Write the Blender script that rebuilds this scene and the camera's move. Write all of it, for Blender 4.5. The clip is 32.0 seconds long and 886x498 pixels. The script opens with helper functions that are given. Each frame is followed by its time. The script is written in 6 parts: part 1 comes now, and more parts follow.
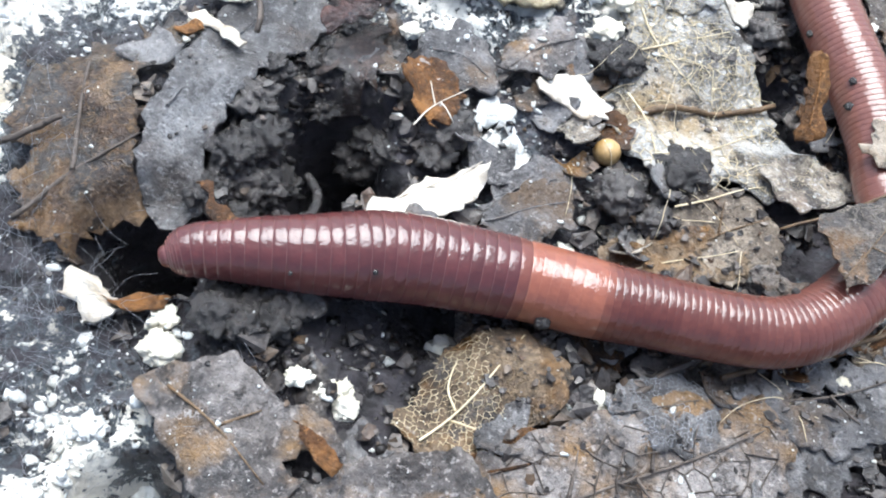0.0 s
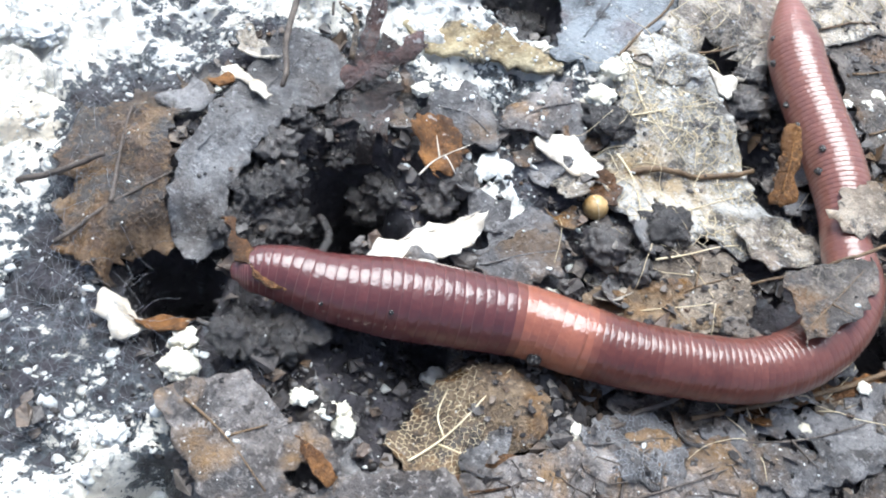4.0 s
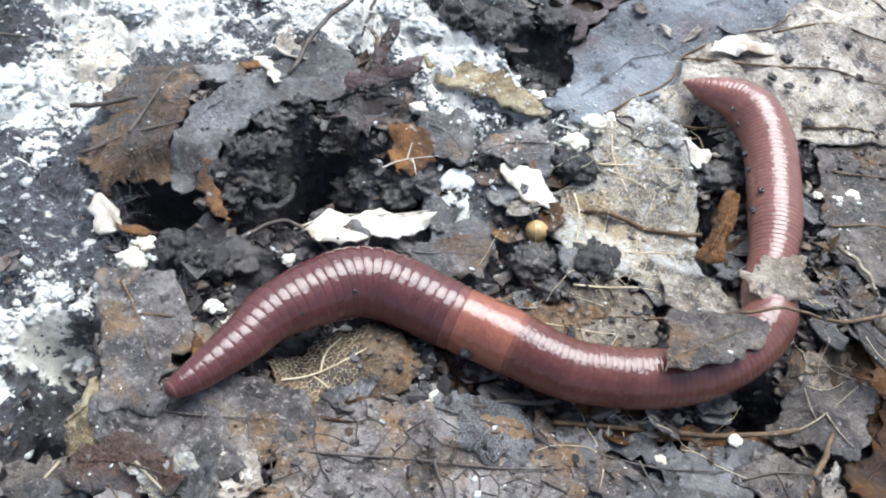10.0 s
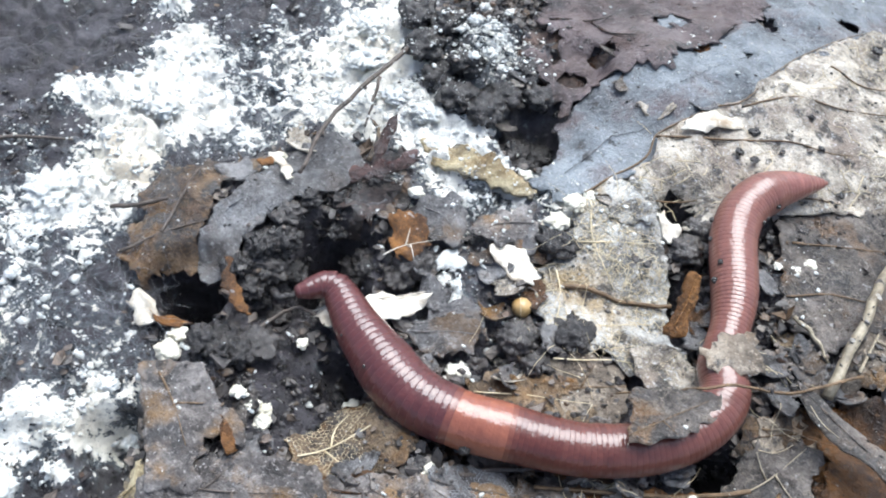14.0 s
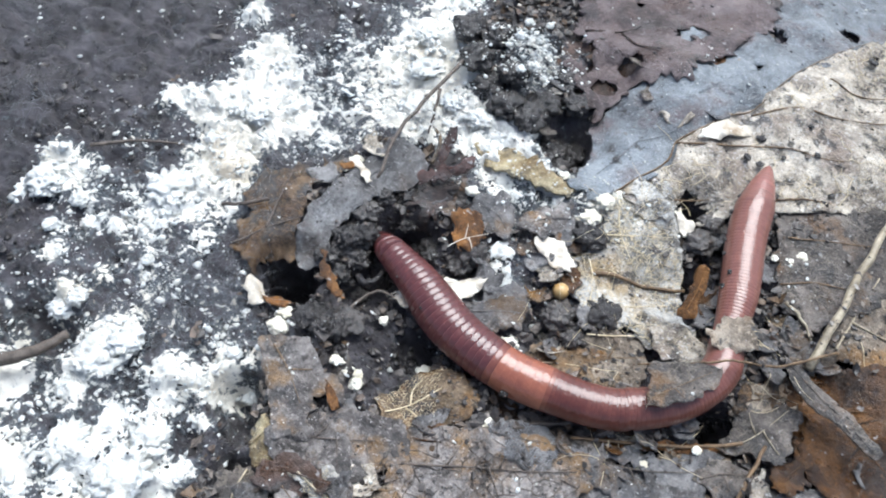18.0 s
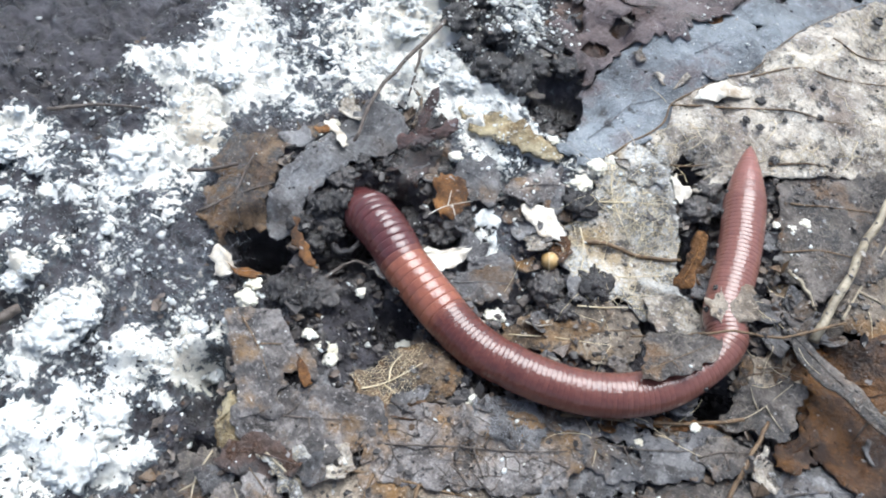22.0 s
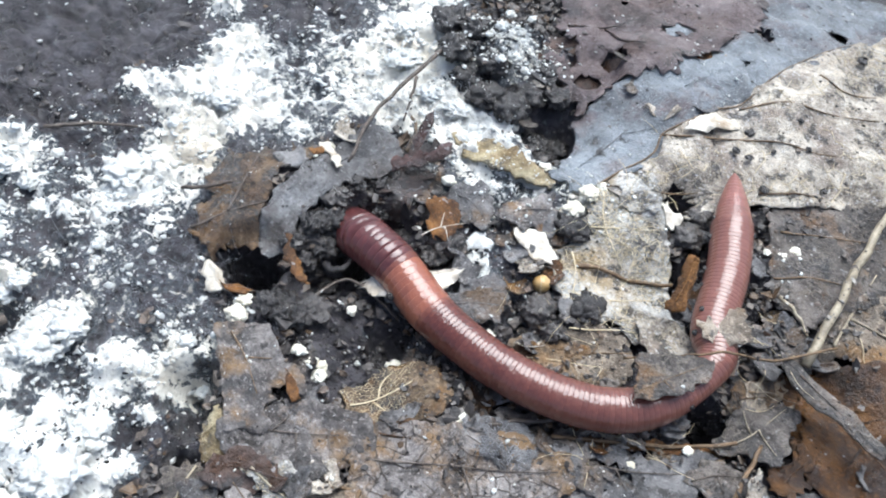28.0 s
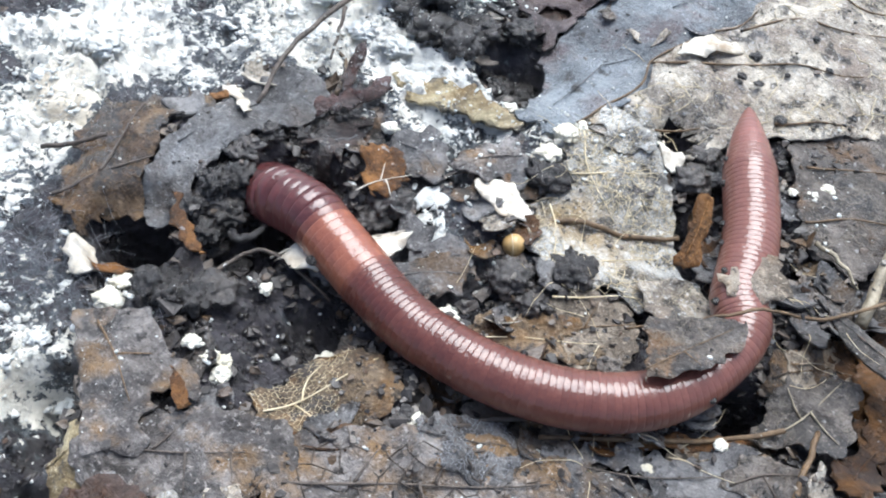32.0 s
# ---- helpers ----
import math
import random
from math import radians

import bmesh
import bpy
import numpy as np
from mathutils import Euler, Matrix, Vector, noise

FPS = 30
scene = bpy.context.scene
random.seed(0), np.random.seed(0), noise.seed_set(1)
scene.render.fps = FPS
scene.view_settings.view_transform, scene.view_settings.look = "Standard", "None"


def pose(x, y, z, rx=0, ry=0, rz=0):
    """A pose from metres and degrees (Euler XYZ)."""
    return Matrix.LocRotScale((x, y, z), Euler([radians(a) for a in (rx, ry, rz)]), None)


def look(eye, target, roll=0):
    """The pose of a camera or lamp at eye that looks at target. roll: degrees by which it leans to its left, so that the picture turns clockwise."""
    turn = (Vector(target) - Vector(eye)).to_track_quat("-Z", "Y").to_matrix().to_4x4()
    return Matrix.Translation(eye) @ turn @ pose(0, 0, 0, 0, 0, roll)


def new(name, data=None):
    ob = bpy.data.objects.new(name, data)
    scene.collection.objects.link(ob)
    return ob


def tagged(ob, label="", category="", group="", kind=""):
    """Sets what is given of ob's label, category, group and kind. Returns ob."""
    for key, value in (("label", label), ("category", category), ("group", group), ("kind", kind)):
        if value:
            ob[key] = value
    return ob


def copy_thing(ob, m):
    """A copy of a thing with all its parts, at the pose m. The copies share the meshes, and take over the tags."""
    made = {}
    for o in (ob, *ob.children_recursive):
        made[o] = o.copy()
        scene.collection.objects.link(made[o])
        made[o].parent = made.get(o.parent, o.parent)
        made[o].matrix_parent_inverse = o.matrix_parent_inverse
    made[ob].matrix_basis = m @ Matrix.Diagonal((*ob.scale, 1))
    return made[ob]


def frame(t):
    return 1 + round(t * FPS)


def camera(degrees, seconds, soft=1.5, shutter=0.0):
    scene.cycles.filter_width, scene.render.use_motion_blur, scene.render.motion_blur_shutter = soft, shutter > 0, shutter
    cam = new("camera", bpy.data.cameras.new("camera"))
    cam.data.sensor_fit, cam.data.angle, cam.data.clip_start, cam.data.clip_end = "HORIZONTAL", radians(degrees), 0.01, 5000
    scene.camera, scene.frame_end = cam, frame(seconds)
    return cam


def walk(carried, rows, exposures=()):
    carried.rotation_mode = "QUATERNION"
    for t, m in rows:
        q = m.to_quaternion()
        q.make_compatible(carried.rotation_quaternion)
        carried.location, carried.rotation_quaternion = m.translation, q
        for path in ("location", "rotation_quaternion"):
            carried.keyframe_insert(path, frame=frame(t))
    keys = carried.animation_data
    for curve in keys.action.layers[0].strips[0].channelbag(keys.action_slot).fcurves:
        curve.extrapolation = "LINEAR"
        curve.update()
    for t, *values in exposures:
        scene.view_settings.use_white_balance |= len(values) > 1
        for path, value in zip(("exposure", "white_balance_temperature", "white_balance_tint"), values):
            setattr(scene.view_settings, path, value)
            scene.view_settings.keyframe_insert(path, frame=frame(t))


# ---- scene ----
# Lengths below are in centimetres; CM turns them into metres.
import functools

from mathutils import geometry
from mathutils.bvhtree import BVHTree

CM = 0.01
cam = camera(57.7, 32.0, 1.95)
PATH = [
    (0, (-0.114, -0.365, 4.636), (-0.138, 0.667, 2.923), 13.0),
    (0.5, (0.02, -0.166, 4.645), (-0.022, 0.854, 2.926), 12.0),
    (1, (0.045, -0.219, 4.683), (0.005, 0.784, 2.953), 12.0),
    (1.5, (-0.001, -0.212, 4.759), (-0.048, 0.784, 3.025), 11.6),
    (2, (0.047, -0.141, 4.743), (-0.001, 0.848, 3.005), 11.7),
    (2.5, (-0.024, -0.104, 4.822), (-0.067, 0.883, 3.083), 11.9),
    (3, (-0.081, -0.28, 4.85), (-0.13, 0.742, 3.132), 12.9),
    (3.5, (-0.069, -0.497, 5.117), (-0.131, 0.578, 3.431), 13.3),
    (5.5, (0.753, -0.943, 4.873), (0.509, 0.306, 3.33), 9.2),
    (6, (1.092, -0.752, 5.023), (0.779, 0.533, 3.522), 7.7),
    (6.5, (1.205, -0.937, 4.947), (0.874, 0.358, 3.459), 7.8),
    (7, (1.161, -0.864, 5.159), (0.815, 0.44, 3.683), 7.6),
    (7.5, (1.274, -0.945, 5.126), (0.918, 0.358, 3.651), 7.3),
    (8, (1.446, -0.952, 5.085), (1.081, 0.337, 3.601), 7.3),
    (8.5, (1.602, -0.849, 5.027), (1.224, 0.413, 3.522), 8.6),
    (9, (2.114, -0.87, 5.145), (1.688, 0.344, 3.613), 8.6),
    (9.5, (2.259, -1.144, 5.235), (1.759, 0.026, 3.691), 9.1),
    (10, (2.22, -1.145, 5.4), (1.681, 0.011, 3.86), 9.0),
    (10.5, (2.119, -1.29, 5.614), (1.55, -0.14, 4.08), 8.2),
    (11, (2.321, -1.333, 5.557), (1.733, -0.203, 4.015), 7.5),
    (11.5, (2.137, -1.423, 5.736), (1.542, -0.301, 4.191), 7.1),
    (12, (2.103, -1.274, 5.811), (1.503, -0.159, 4.263), 6.8),
    (12.5, (1.97, -1.231, 5.918), (1.383, -0.107, 4.371), 6.9),
    (13, (2.13, -1.116, 6.143), (1.534, -0.01, 4.587), 6.4),
    (13.5, (2.088, -0.881, 6.713), (1.511, 0.232, 5.154), 6.1),
    (14, (2.342, -0.905, 6.758), (1.759, 0.19, 5.189), 5.3),
    (14.5, (2.438, -0.738, 6.88), (1.869, 0.341, 5.295), 5.1),
    (16.5, (2.296, -1.389, 7.898), (1.762, -0.406, 6.24), 5.3),
    (17, (2.052, -1.589, 8.427), (1.524, -0.599, 6.771), 5.2),
    (17.5, (1.952, -1.979, 8.717), (1.426, -1.003, 7.052), 5.6),
    (18, (2.104, -1.671, 8.562), (1.566, -0.701, 6.898), 5.0),
    (18.5, (2.126, -1.509, 8.565), (1.595, -0.547, 6.894), 5.1),
    (19, (2.141, -1.587, 8.407), (1.608, -0.617, 6.741), 5.2),
    (19.5, (2.066, -1.433, 8.183), (1.536, -0.468, 6.513), 5.0),
    (20, (2.061, -1.326, 8.084), (1.535, -0.363, 6.412), 4.9),
    (20.5, (2.149, -1.418, 8.015), (1.621, -0.451, 6.346), 5.0),
    (21, (2.033, -1.332, 7.909), (1.517, -0.368, 6.235), 5.1),
    (21.5, (2.157, -1.454, 7.898), (1.637, -0.484, 6.228), 5.1),
    (22, (2.189, -1.507, 7.873), (1.675, -0.537, 6.201), 5.6),
    (22.5, (2.231, -1.689, 7.961), (1.714, -0.712, 6.294), 5.8),
    (23, (2.336, -1.914, 7.872), (1.807, -0.913, 6.223), 6.1),
    (23.5, (2.396, -1.967, 7.733), (1.856, -0.946, 6.101), 6.2),
    (24, (2.313, -1.886, 8.032), (1.768, -0.859, 6.405), 5.8),
    (24.5, (2.51, -1.746, 8.098), (1.952, -0.72, 6.474), 5.4),
    (26.5, (2.519, -1.868, 7.563), (1.945, -0.8, 5.973), 6.3),
    (27, (2.589, -1.826, 7.44), (2.012, -0.75, 5.856), 6.4),
    (27.5, (2.481, -1.942, 7.426), (1.92, -0.867, 5.836), 7.1),
    (28, (2.373, -1.805, 7.62), (1.812, -0.727, 6.031), 6.9),
    (28.5, (2.393, -1.765, 7.528), (1.827, -0.687, 5.942), 6.6),
    (29, (2.595, -1.696, 7.035), (2.025, -0.612, 5.454), 5.9),
    (29.5, (2.606, -1.527, 6.487), (2.027, -0.418, 4.927), 5.2),
    (30, (2.735, -1.263, 5.706), (2.153, -0.141, 4.156), 5.1),
    (30.5, (2.597, -1.09, 5.568), (2.009, 0.044, 4.029), 4.8),
    (31, (2.565, -0.896, 5.302), (1.989, 0.255, 3.771), 4.7),
    (31.5, (2.477, -0.863, 5.352), (1.907, 0.292, 3.822), 4.6),
    (32, (2.337, -0.968, 5.491), (1.794, 0.198, 3.96), 5.7),
]
walk(cam, [(t, look([v * CM for v in eye], [v * CM for v in target], roll)) for t, eye, target, roll in PATH],
     [(0.0, 0.80), (3.5, 0.81), (6.0, 0.73), (8.0, 0.53), (9.5, 0.53), (11.0, 0.59), (14.5, 0.59), (17.0, 0.46), (20.0, 0.45), (24.0, 0.51), (28.0, 0.51), (32.0, 0.53)])

# ---- light: bright overcast sky, brightest a little beyond the zenith ----
SUN_EL, SUN_AZ = 65.0, -10.0
world = bpy.data.worlds.new("overcast_sky")
scene.world = world
world.use_nodes = True
wn = world.node_tree.nodes
sky = wn.new("ShaderNodeTexSky")
sky.sky_type, sky.sun_disc = "NISHITA", False
sky.sun_elevation, sky.sun_rotation = radians(SUN_EL), radians(SUN_AZ)
sky.air_density, sky.dust_density = 1.0, 4.0
wn["Background"].inputs["Strength"].default_value = 0.145
world.node_tree.links.new(sky.outputs[0], wn["Background"].inputs[0])
lamp = bpy.data.lights.new("sun", "SUN")
lamp.energy, lamp.angle, lamp.color = 3.5, radians(50), (0.865, 0.985, 1.075)
sun = new("sun", lamp)
aim = Vector((math.sin(radians(SUN_AZ)) * math.cos(radians(SUN_EL)), math.cos(radians(SUN_AZ)) * math.cos(radians(SUN_EL)), math.sin(radians(SUN_EL))))
sun.matrix_world = look(aim * 3, (0, 0, 0))


# ---- materials ----
def shader(name):
    mat = bpy.data.materials.new(name)
    mat.use_nodes = True
    nt = mat.node_tree
    return mat, nt, nt.nodes["Principled BSDF"]


def node(nt, kind, **values):
    n = nt.nodes.new(kind)
    for key, v in values.items():
        n.inputs[key].default_value = v
    return n


def coords(nt, per_object=True):
    """Object coordinates in centimetres, shifted by a random amount for each object."""
    tc = nt.nodes.new("ShaderNodeTexCoord")
    scale = nt.nodes.new("ShaderNodeVectorMath")
    scale.operation = "SCALE"
    scale.inputs["Scale"].default_value = 100.0
    nt.links.new(tc.outputs["Object"], scale.inputs[0])
    if not per_object:
        return scale.outputs[0]
    info = nt.nodes.new("ShaderNodeObjectInfo")
    mul = nt.nodes.new("ShaderNodeMath")
    mul.operation = "MULTIPLY"
    mul.inputs[1].default_value = 57.0
    nt.links.new(info.outputs["Random"], mul.inputs[0])
    add = nt.nodes.new("ShaderNodeVectorMath")
    nt.links.new(scale.outputs[0], add.inputs[0])
    nt.links.new(mul.outputs[0], add.inputs[1])
    return add.outputs[0]


def grain(nt, where, size, detail=6.0, rough=0.6):
    n = node(nt, "ShaderNodeTexNoise", Scale=size, Detail=detail, Roughness=rough)
    nt.links.new(where, n.inputs["Vector"])
    return n.outputs["Fac"]


def ramp(nt, fac, stops):
    r = nt.nodes.new("ShaderNodeValToRGB")
    el = r.color_ramp.elements
    while len(el) < len(stops):
        el.new(0.5)
    for e, (p, c) in zip(el, stops):
        e.position = p
        e.color = (*c, 1.0) if len(c) == 3 else (c[0], c[0], c[0], 1.0)
    nt.links.new(fac, r.inputs[0])
    return r.outputs["Color"]


def mix(nt, fac, a, b):
    m = nt.nodes.new("ShaderNodeMix")
    m.data_type = "RGBA"
    for sock, v in ((m.inputs[0], fac), (m.inputs[6], a), (m.inputs[7], b)):
        if isinstance(v, (int, float)):
            sock.default_value = v
        elif isinstance(v, tuple):
            sock.default_value = (*v, 1.0)
        else:
            nt.links.new(v, sock)
    return m.outputs[2]


def bumped(nt, bsdf, height, strength, depth):
    """depth in centimetres."""
    b = node(nt, "ShaderNodeBump", Strength=strength, Distance=depth * CM)
    nt.links.new(height, b.inputs["Height"])
    nt.links.new(b.outputs[0], bsdf.inputs["Normal"])
    nt.links.new(b.outputs[0], bsdf.inputs["Coat Normal"])


def maths(nt, operation, *values):
    m = nt.nodes.new("ShaderNodeMath")
    m.operation = operation
    for sock, v in zip(m.inputs, values):
        if isinstance(v, (int, float)):
            sock.default_value = v
        else:
            nt.links.new(v, sock)
    return m.outputs[0]


def span(nt, value, lo, hi, top=1.0):
    r = node(nt, "ShaderNodeMapRange", **{"From Min": lo, "From Max": hi, "To Max": top})
    nt.links.new(value, r.inputs["Value"])
    return r.outputs[0]


def ground_material():
    """Wet black compost; crusts of white mould with crisp, crumbling edges where the attribute says that it grows."""
    mat, nt, bs = shader("wet_compost")
    at = coords(nt, False)
    fine, mid, big = grain(nt, at, 9, 8, 0.7), grain(nt, at, 2.4, 6), grain(nt, at, 0.6, 3)
    soil = ramp(nt, mid, [(0.30, (0.012, 0.010, 0.011)), (0.5, (0.045, 0.040, 0.046)), (0.68, (0.105, 0.096, 0.108))])
    soil = mix(nt, ramp(nt, grain(nt, at, 5.5, 7, 0.7), [(0.36, (0.8,)), (0.46, (0,))]), soil, (0.010, 0.009, 0.009))
    soil = mix(nt, ramp(nt, fine, [(0.58, (0,)), (0.7, (0.5,))]), soil, (0.13, 0.125, 0.13))
    mould = nt.nodes.new("ShaderNodeAttribute")
    mould.attribute_name = "mould"
    rough = maths(nt, "MULTIPLY_ADD", grain(nt, at, 2.6, 8, 0.72), 2.0, -1.0)
    speck = maths(nt, "MULTIPLY_ADD", grain(nt, at, 9.0, 5, 0.7), 1.6, -0.8)
    growth = maths(nt, "ADD", mould.outputs["Fac"], maths(nt, "ADD", rough, speck))
    cover = span(nt, growth, 0.56, 0.62)
    film = span(nt, growth, 0.28, 0.62, 0.5)
    white = ramp(nt, big, [(0.36, (0.70, 0.705, 0.68)), (0.5, (0.80, 0.775, 0.71)), (0.6, (0.75, 0.715, 0.63)), (0.72, (0.66, 0.56, 0.43))])
    white = mix(nt, ramp(nt, fine, [(0.32, (0.35,)), (0.44, (0,))]), white, (0.40, 0.41, 0.42))
    white = mix(nt, ramp(nt, grain(nt, at, 4.5, 9, 0.75), [(0.34, (0.8,)), (0.42, (0,))]), white, (0.27, 0.275, 0.28))
    soil = mix(nt, film, soil, (0.24, 0.295, 0.325))
    nt.links.new(mix(nt, cover, soil, white), bs.inputs["Base Color"])
    wet = ramp(nt, mid, [(0.35, (0.22,)), (0.65, (0.5,))])
    nt.links.new(mix(nt, cover, wet, (0.85, 0.85, 0.85)), bs.inputs["Roughness"])
    nt.links.new(maths(nt, "MULTIPLY", maths(nt, "SUBTRACT", 1.0, cover), 0.7), bs.inputs["Coat Weight"])
    bs.inputs["Coat Roughness"].default_value = 0.10
    crumbly = maths(nt, "MULTIPLY_ADD", grain(nt, at, 3.2, 7, 0.62), 1.5, fine)
    bumped(nt, bs, maths(nt, "MULTIPLY_ADD", crumbly, maths(nt, "MULTIPLY_ADD", cover, -0.5, 1.0), maths(nt, "MULTIPLY", cover, 0.9)), 1.0, 0.10)
    return mat


def leaf_material(name, dark, mid, light, net=8.0, net_color=None, net_width=0.05, gloss=0.38, blotch=1.6, specks=0.6, net_mix=0.7, stain=(0.15, 0.085, 0.042), wet=0.15, mud=0.57, film=0.75):
    """Rotting leaf: blotches at two scales, fine grain, dark specks, pale crumbs and, where it shows, a net of fine veins."""
    mat, nt, bs = shader(name)
    at = coords(nt)
    col = ramp(nt, grain(nt, at, blotch, 7, 0.68), [(0.38, tuple(v * 0.7 for v in dark)), (0.5, tuple(v * 0.84 for v in mid)), (0.64, tuple(v * 1.05 for v in light))])
    col = mix(nt, ramp(nt, grain(nt, at, blotch * 2.7, 6, 0.7), [(0.5, (0,)), (0.68, (0.75,))]), col, light)
    col = mix(nt, ramp(nt, grain(nt, at, 1.5, 5, 0.6), [(0.52, (0,)), (0.64, (0.8,))]), col, stain)
    fine = grain(nt, at, 11, 8, 0.75)
    col = mix(nt, ramp(nt, fine, [(0.32, (0.6,)), (0.45, (0,))]), col, tuple(v * 0.5 for v in dark))
    col = mix(nt, ramp(nt, grain(nt, at, 4.5, 5, 0.6), [(specks, (0,)), (specks + 0.04, (0.85,))]), col, (0.02, 0.017, 0.015))
    col = mix(nt, ramp(nt, grain(nt, at, 7.5, 3, 0.6), [(0.68, (0,)), (0.71, (0.6,))]), col, (0.40, 0.395, 0.39))
    place = coords(nt, False)
    dirt = ramp(nt, grain(nt, place, 1.9, 9, 0.68), [(mud - 0.02, (0,)), (mud + 0.025, (0.9,))])
    col = mix(nt, dirt, col, ramp(nt, grain(nt, place, 8, 5, 0.7), [(0.35, (0.012, 0.011, 0.011)), (0.62, (0.06, 0.054, 0.051)), (0.72, (0.16, 0.15, 0.145))]))
    height = grain(nt, at, 6, 7, 0.68)
    relief = height
    if net_color:
        warp = nt.nodes.new("ShaderNodeVectorMath")
        nz = node(nt, "ShaderNodeTexNoise", Scale=3.0, Detail=4.0)
        nt.links.new(at, nz.inputs["Vector"])
        nt.links.new(at, warp.inputs[0])
        nt.links.new(nz.outputs["Color"], warp.inputs[1])
        lines = []
        for size, width in ((net, net_width), (net * 0.33, net_width * 0.5)):
            cells = node(nt, "ShaderNodeTexVoronoi", Scale=size)
            cells.feature = "DISTANCE_TO_EDGE"
            nt.links.new(warp.outputs[0], cells.inputs["Vector"])
            lines.append(ramp(nt, cells.outputs["Distance"], [(0.0, (1,)), (width, (0,))]))
        most = nt.nodes.new("ShaderNodeMath")
        most.operation = "MAXIMUM"
        nt.links.new(lines[0], most.inputs[0])
        nt.links.new(lines[1], most.inputs[1])
        part_of = nt.nodes.new("ShaderNodeMath")
        part_of.operation = "MULTIPLY"
        nt.links.new(most.outputs[0], part_of.inputs[0])
        nt.links.new(ramp(nt, grain(nt, at, 1.1, 4), [(0.38, (0,)), (0.55, (net_mix,))]), part_of.inputs[1])
        col = mix(nt, part_of.outputs[0], col, net_color)
        both = nt.nodes.new("ShaderNodeMath")
        both.operation = "MULTIPLY_ADD"
        both.inputs[1].default_value = 0.35
        nt.links.new(part_of.outputs[0], both.inputs[0])
        nt.links.new(relief, both.inputs[2])
        height = both.outputs[0]
    wander = nt.nodes.new("ShaderNodeVectorMath")
    wobble = node(nt, "ShaderNodeTexNoise", Scale=3.2, Detail=5.0, Roughness=0.65)
    nt.links.new(at, wobble.inputs["Vector"])
    nt.links.new(at, wander.inputs[0])
    nt.links.new(wobble.outputs["Color"], wander.inputs[1])
    crackle = node(nt, "ShaderNodeTexVoronoi", Scale=9.0)
    crackle.feature = "DISTANCE_TO_EDGE"
    nt.links.new(wander.outputs[0], crackle.inputs["Vector"])
    crack = ramp(nt, crackle.outputs["Distance"], [(0.0, (1,)), (0.10, (0,))])
    col = mix(nt, ramp(nt, grain(nt, at, 30, 4, 0.7), [(0.34, (0.5,)), (0.44, (0,))]), col, tuple(v * 0.5 for v in dark))
    col = mix(nt, ramp(nt, grain(nt, at, 20, 5, 0.75), [(0.56, (0,)), (0.64, (0.5,))]), col, tuple(min(0.8, v * 1.5 + 0.02) for v in light))
    lined = nt.nodes.new("ShaderNodeMath")
    lined.operation = "MULTIPLY_ADD"
    lined.inputs[1].default_value = -0.075
    nt.links.new(crack, lined.inputs[0])
    nt.links.new(height, lined.inputs[2])
    rough_skin = nt.nodes.new("ShaderNodeMath")
    rough_skin.operation = "MULTIPLY_ADD"
    rough_skin.inputs[1].default_value = 0.30
    nt.links.new(grain(nt, at, 24, 4, 0.65), rough_skin.inputs[0])
    nt.links.new(lined.outputs[0], rough_skin.inputs[2])
    height = rough_skin.outputs[0]
    nt.links.new(col, bs.inputs["Base Color"])
    nt.links.new(ramp(nt, grain(nt, at, 3, 6), [(0.42, (gloss + 0.22,)), (0.66, (max(0.14, gloss - 0.10),))]), bs.inputs["Roughness"])
    nt.links.new(maths(nt, "ADD", span(nt, grain(nt, place, 2.6, 5), 0.44, 0.6, film), wet), bs.inputs["Coat Weight"])
    bs.inputs["Coat Roughness"].default_value = 0.07
    bs.inputs["Specular IOR Level"].default_value = 0.38
    bumped(nt, bs, height, 1.0, 0.045)
    drops = node(nt, "ShaderNodeBump", Strength=1.0, Distance=0.085 * CM)
    nt.links.new(maths(nt, "MULTIPLY_ADD", grain(nt, at, 11, 5, 0.6), 0.6, height), drops.inputs["Height"])
    nt.links.new(drops.outputs[0], bs.inputs["Coat Normal"])
    bs.inputs["Coat IOR"].default_value = 1.65
    return mat


def island_material(name, stops, rough=0.42):
    """Loose flakes, each of its own tone."""
    mat, nt, bs = shader(name)
    at = coords(nt, False)
    geo = nt.nodes.new("ShaderNodeNewGeometry")
    tone = ramp(nt, geo.outputs["Random Per Island"], stops)
    tone = mix(nt, ramp(nt, grain(nt, at, 12, 5, 0.7), [(0.35, (0.7,)), (0.6, (0,))]), tone, (0.015, 0.012, 0.01))
    nt.links.new(tone, bs.inputs["Base Color"])
    nt.links.new(ramp(nt, grain(nt, at, 8, 3), [(0.35, (rough - 0.15,)), (0.65, (rough + 0.2,))]), bs.inputs["Roughness"])
    bumped(nt, bs, grain(nt, at, 22, 4), 0.8, 0.02)
    return mat


def plain_material(name, dark, light, size=6.0, rough=0.5, spread=0.2, bump=0.04, coat=0.0, per_object=True):
    mat, nt, bs = shader(name)
    at = coords(nt, per_object)
    nt.links.new(ramp(nt, grain(nt, at, size, 7, 0.65), [(0.3, dark), (0.7, light)]), bs.inputs["Base Color"])
    nt.links.new(ramp(nt, grain(nt, at, size * 0.7, 3), [(0.3, (max(0.05, rough - spread),)), (0.7, (min(1.0, rough + spread),))]), bs.inputs["Roughness"])
    bs.inputs["Coat Weight"].default_value = coat
    bs.inputs["Coat Roughness"].default_value = 0.08
    bumped(nt, bs, grain(nt, at, size * 1.3, 6, 0.7), 0.8, bump)
    return mat


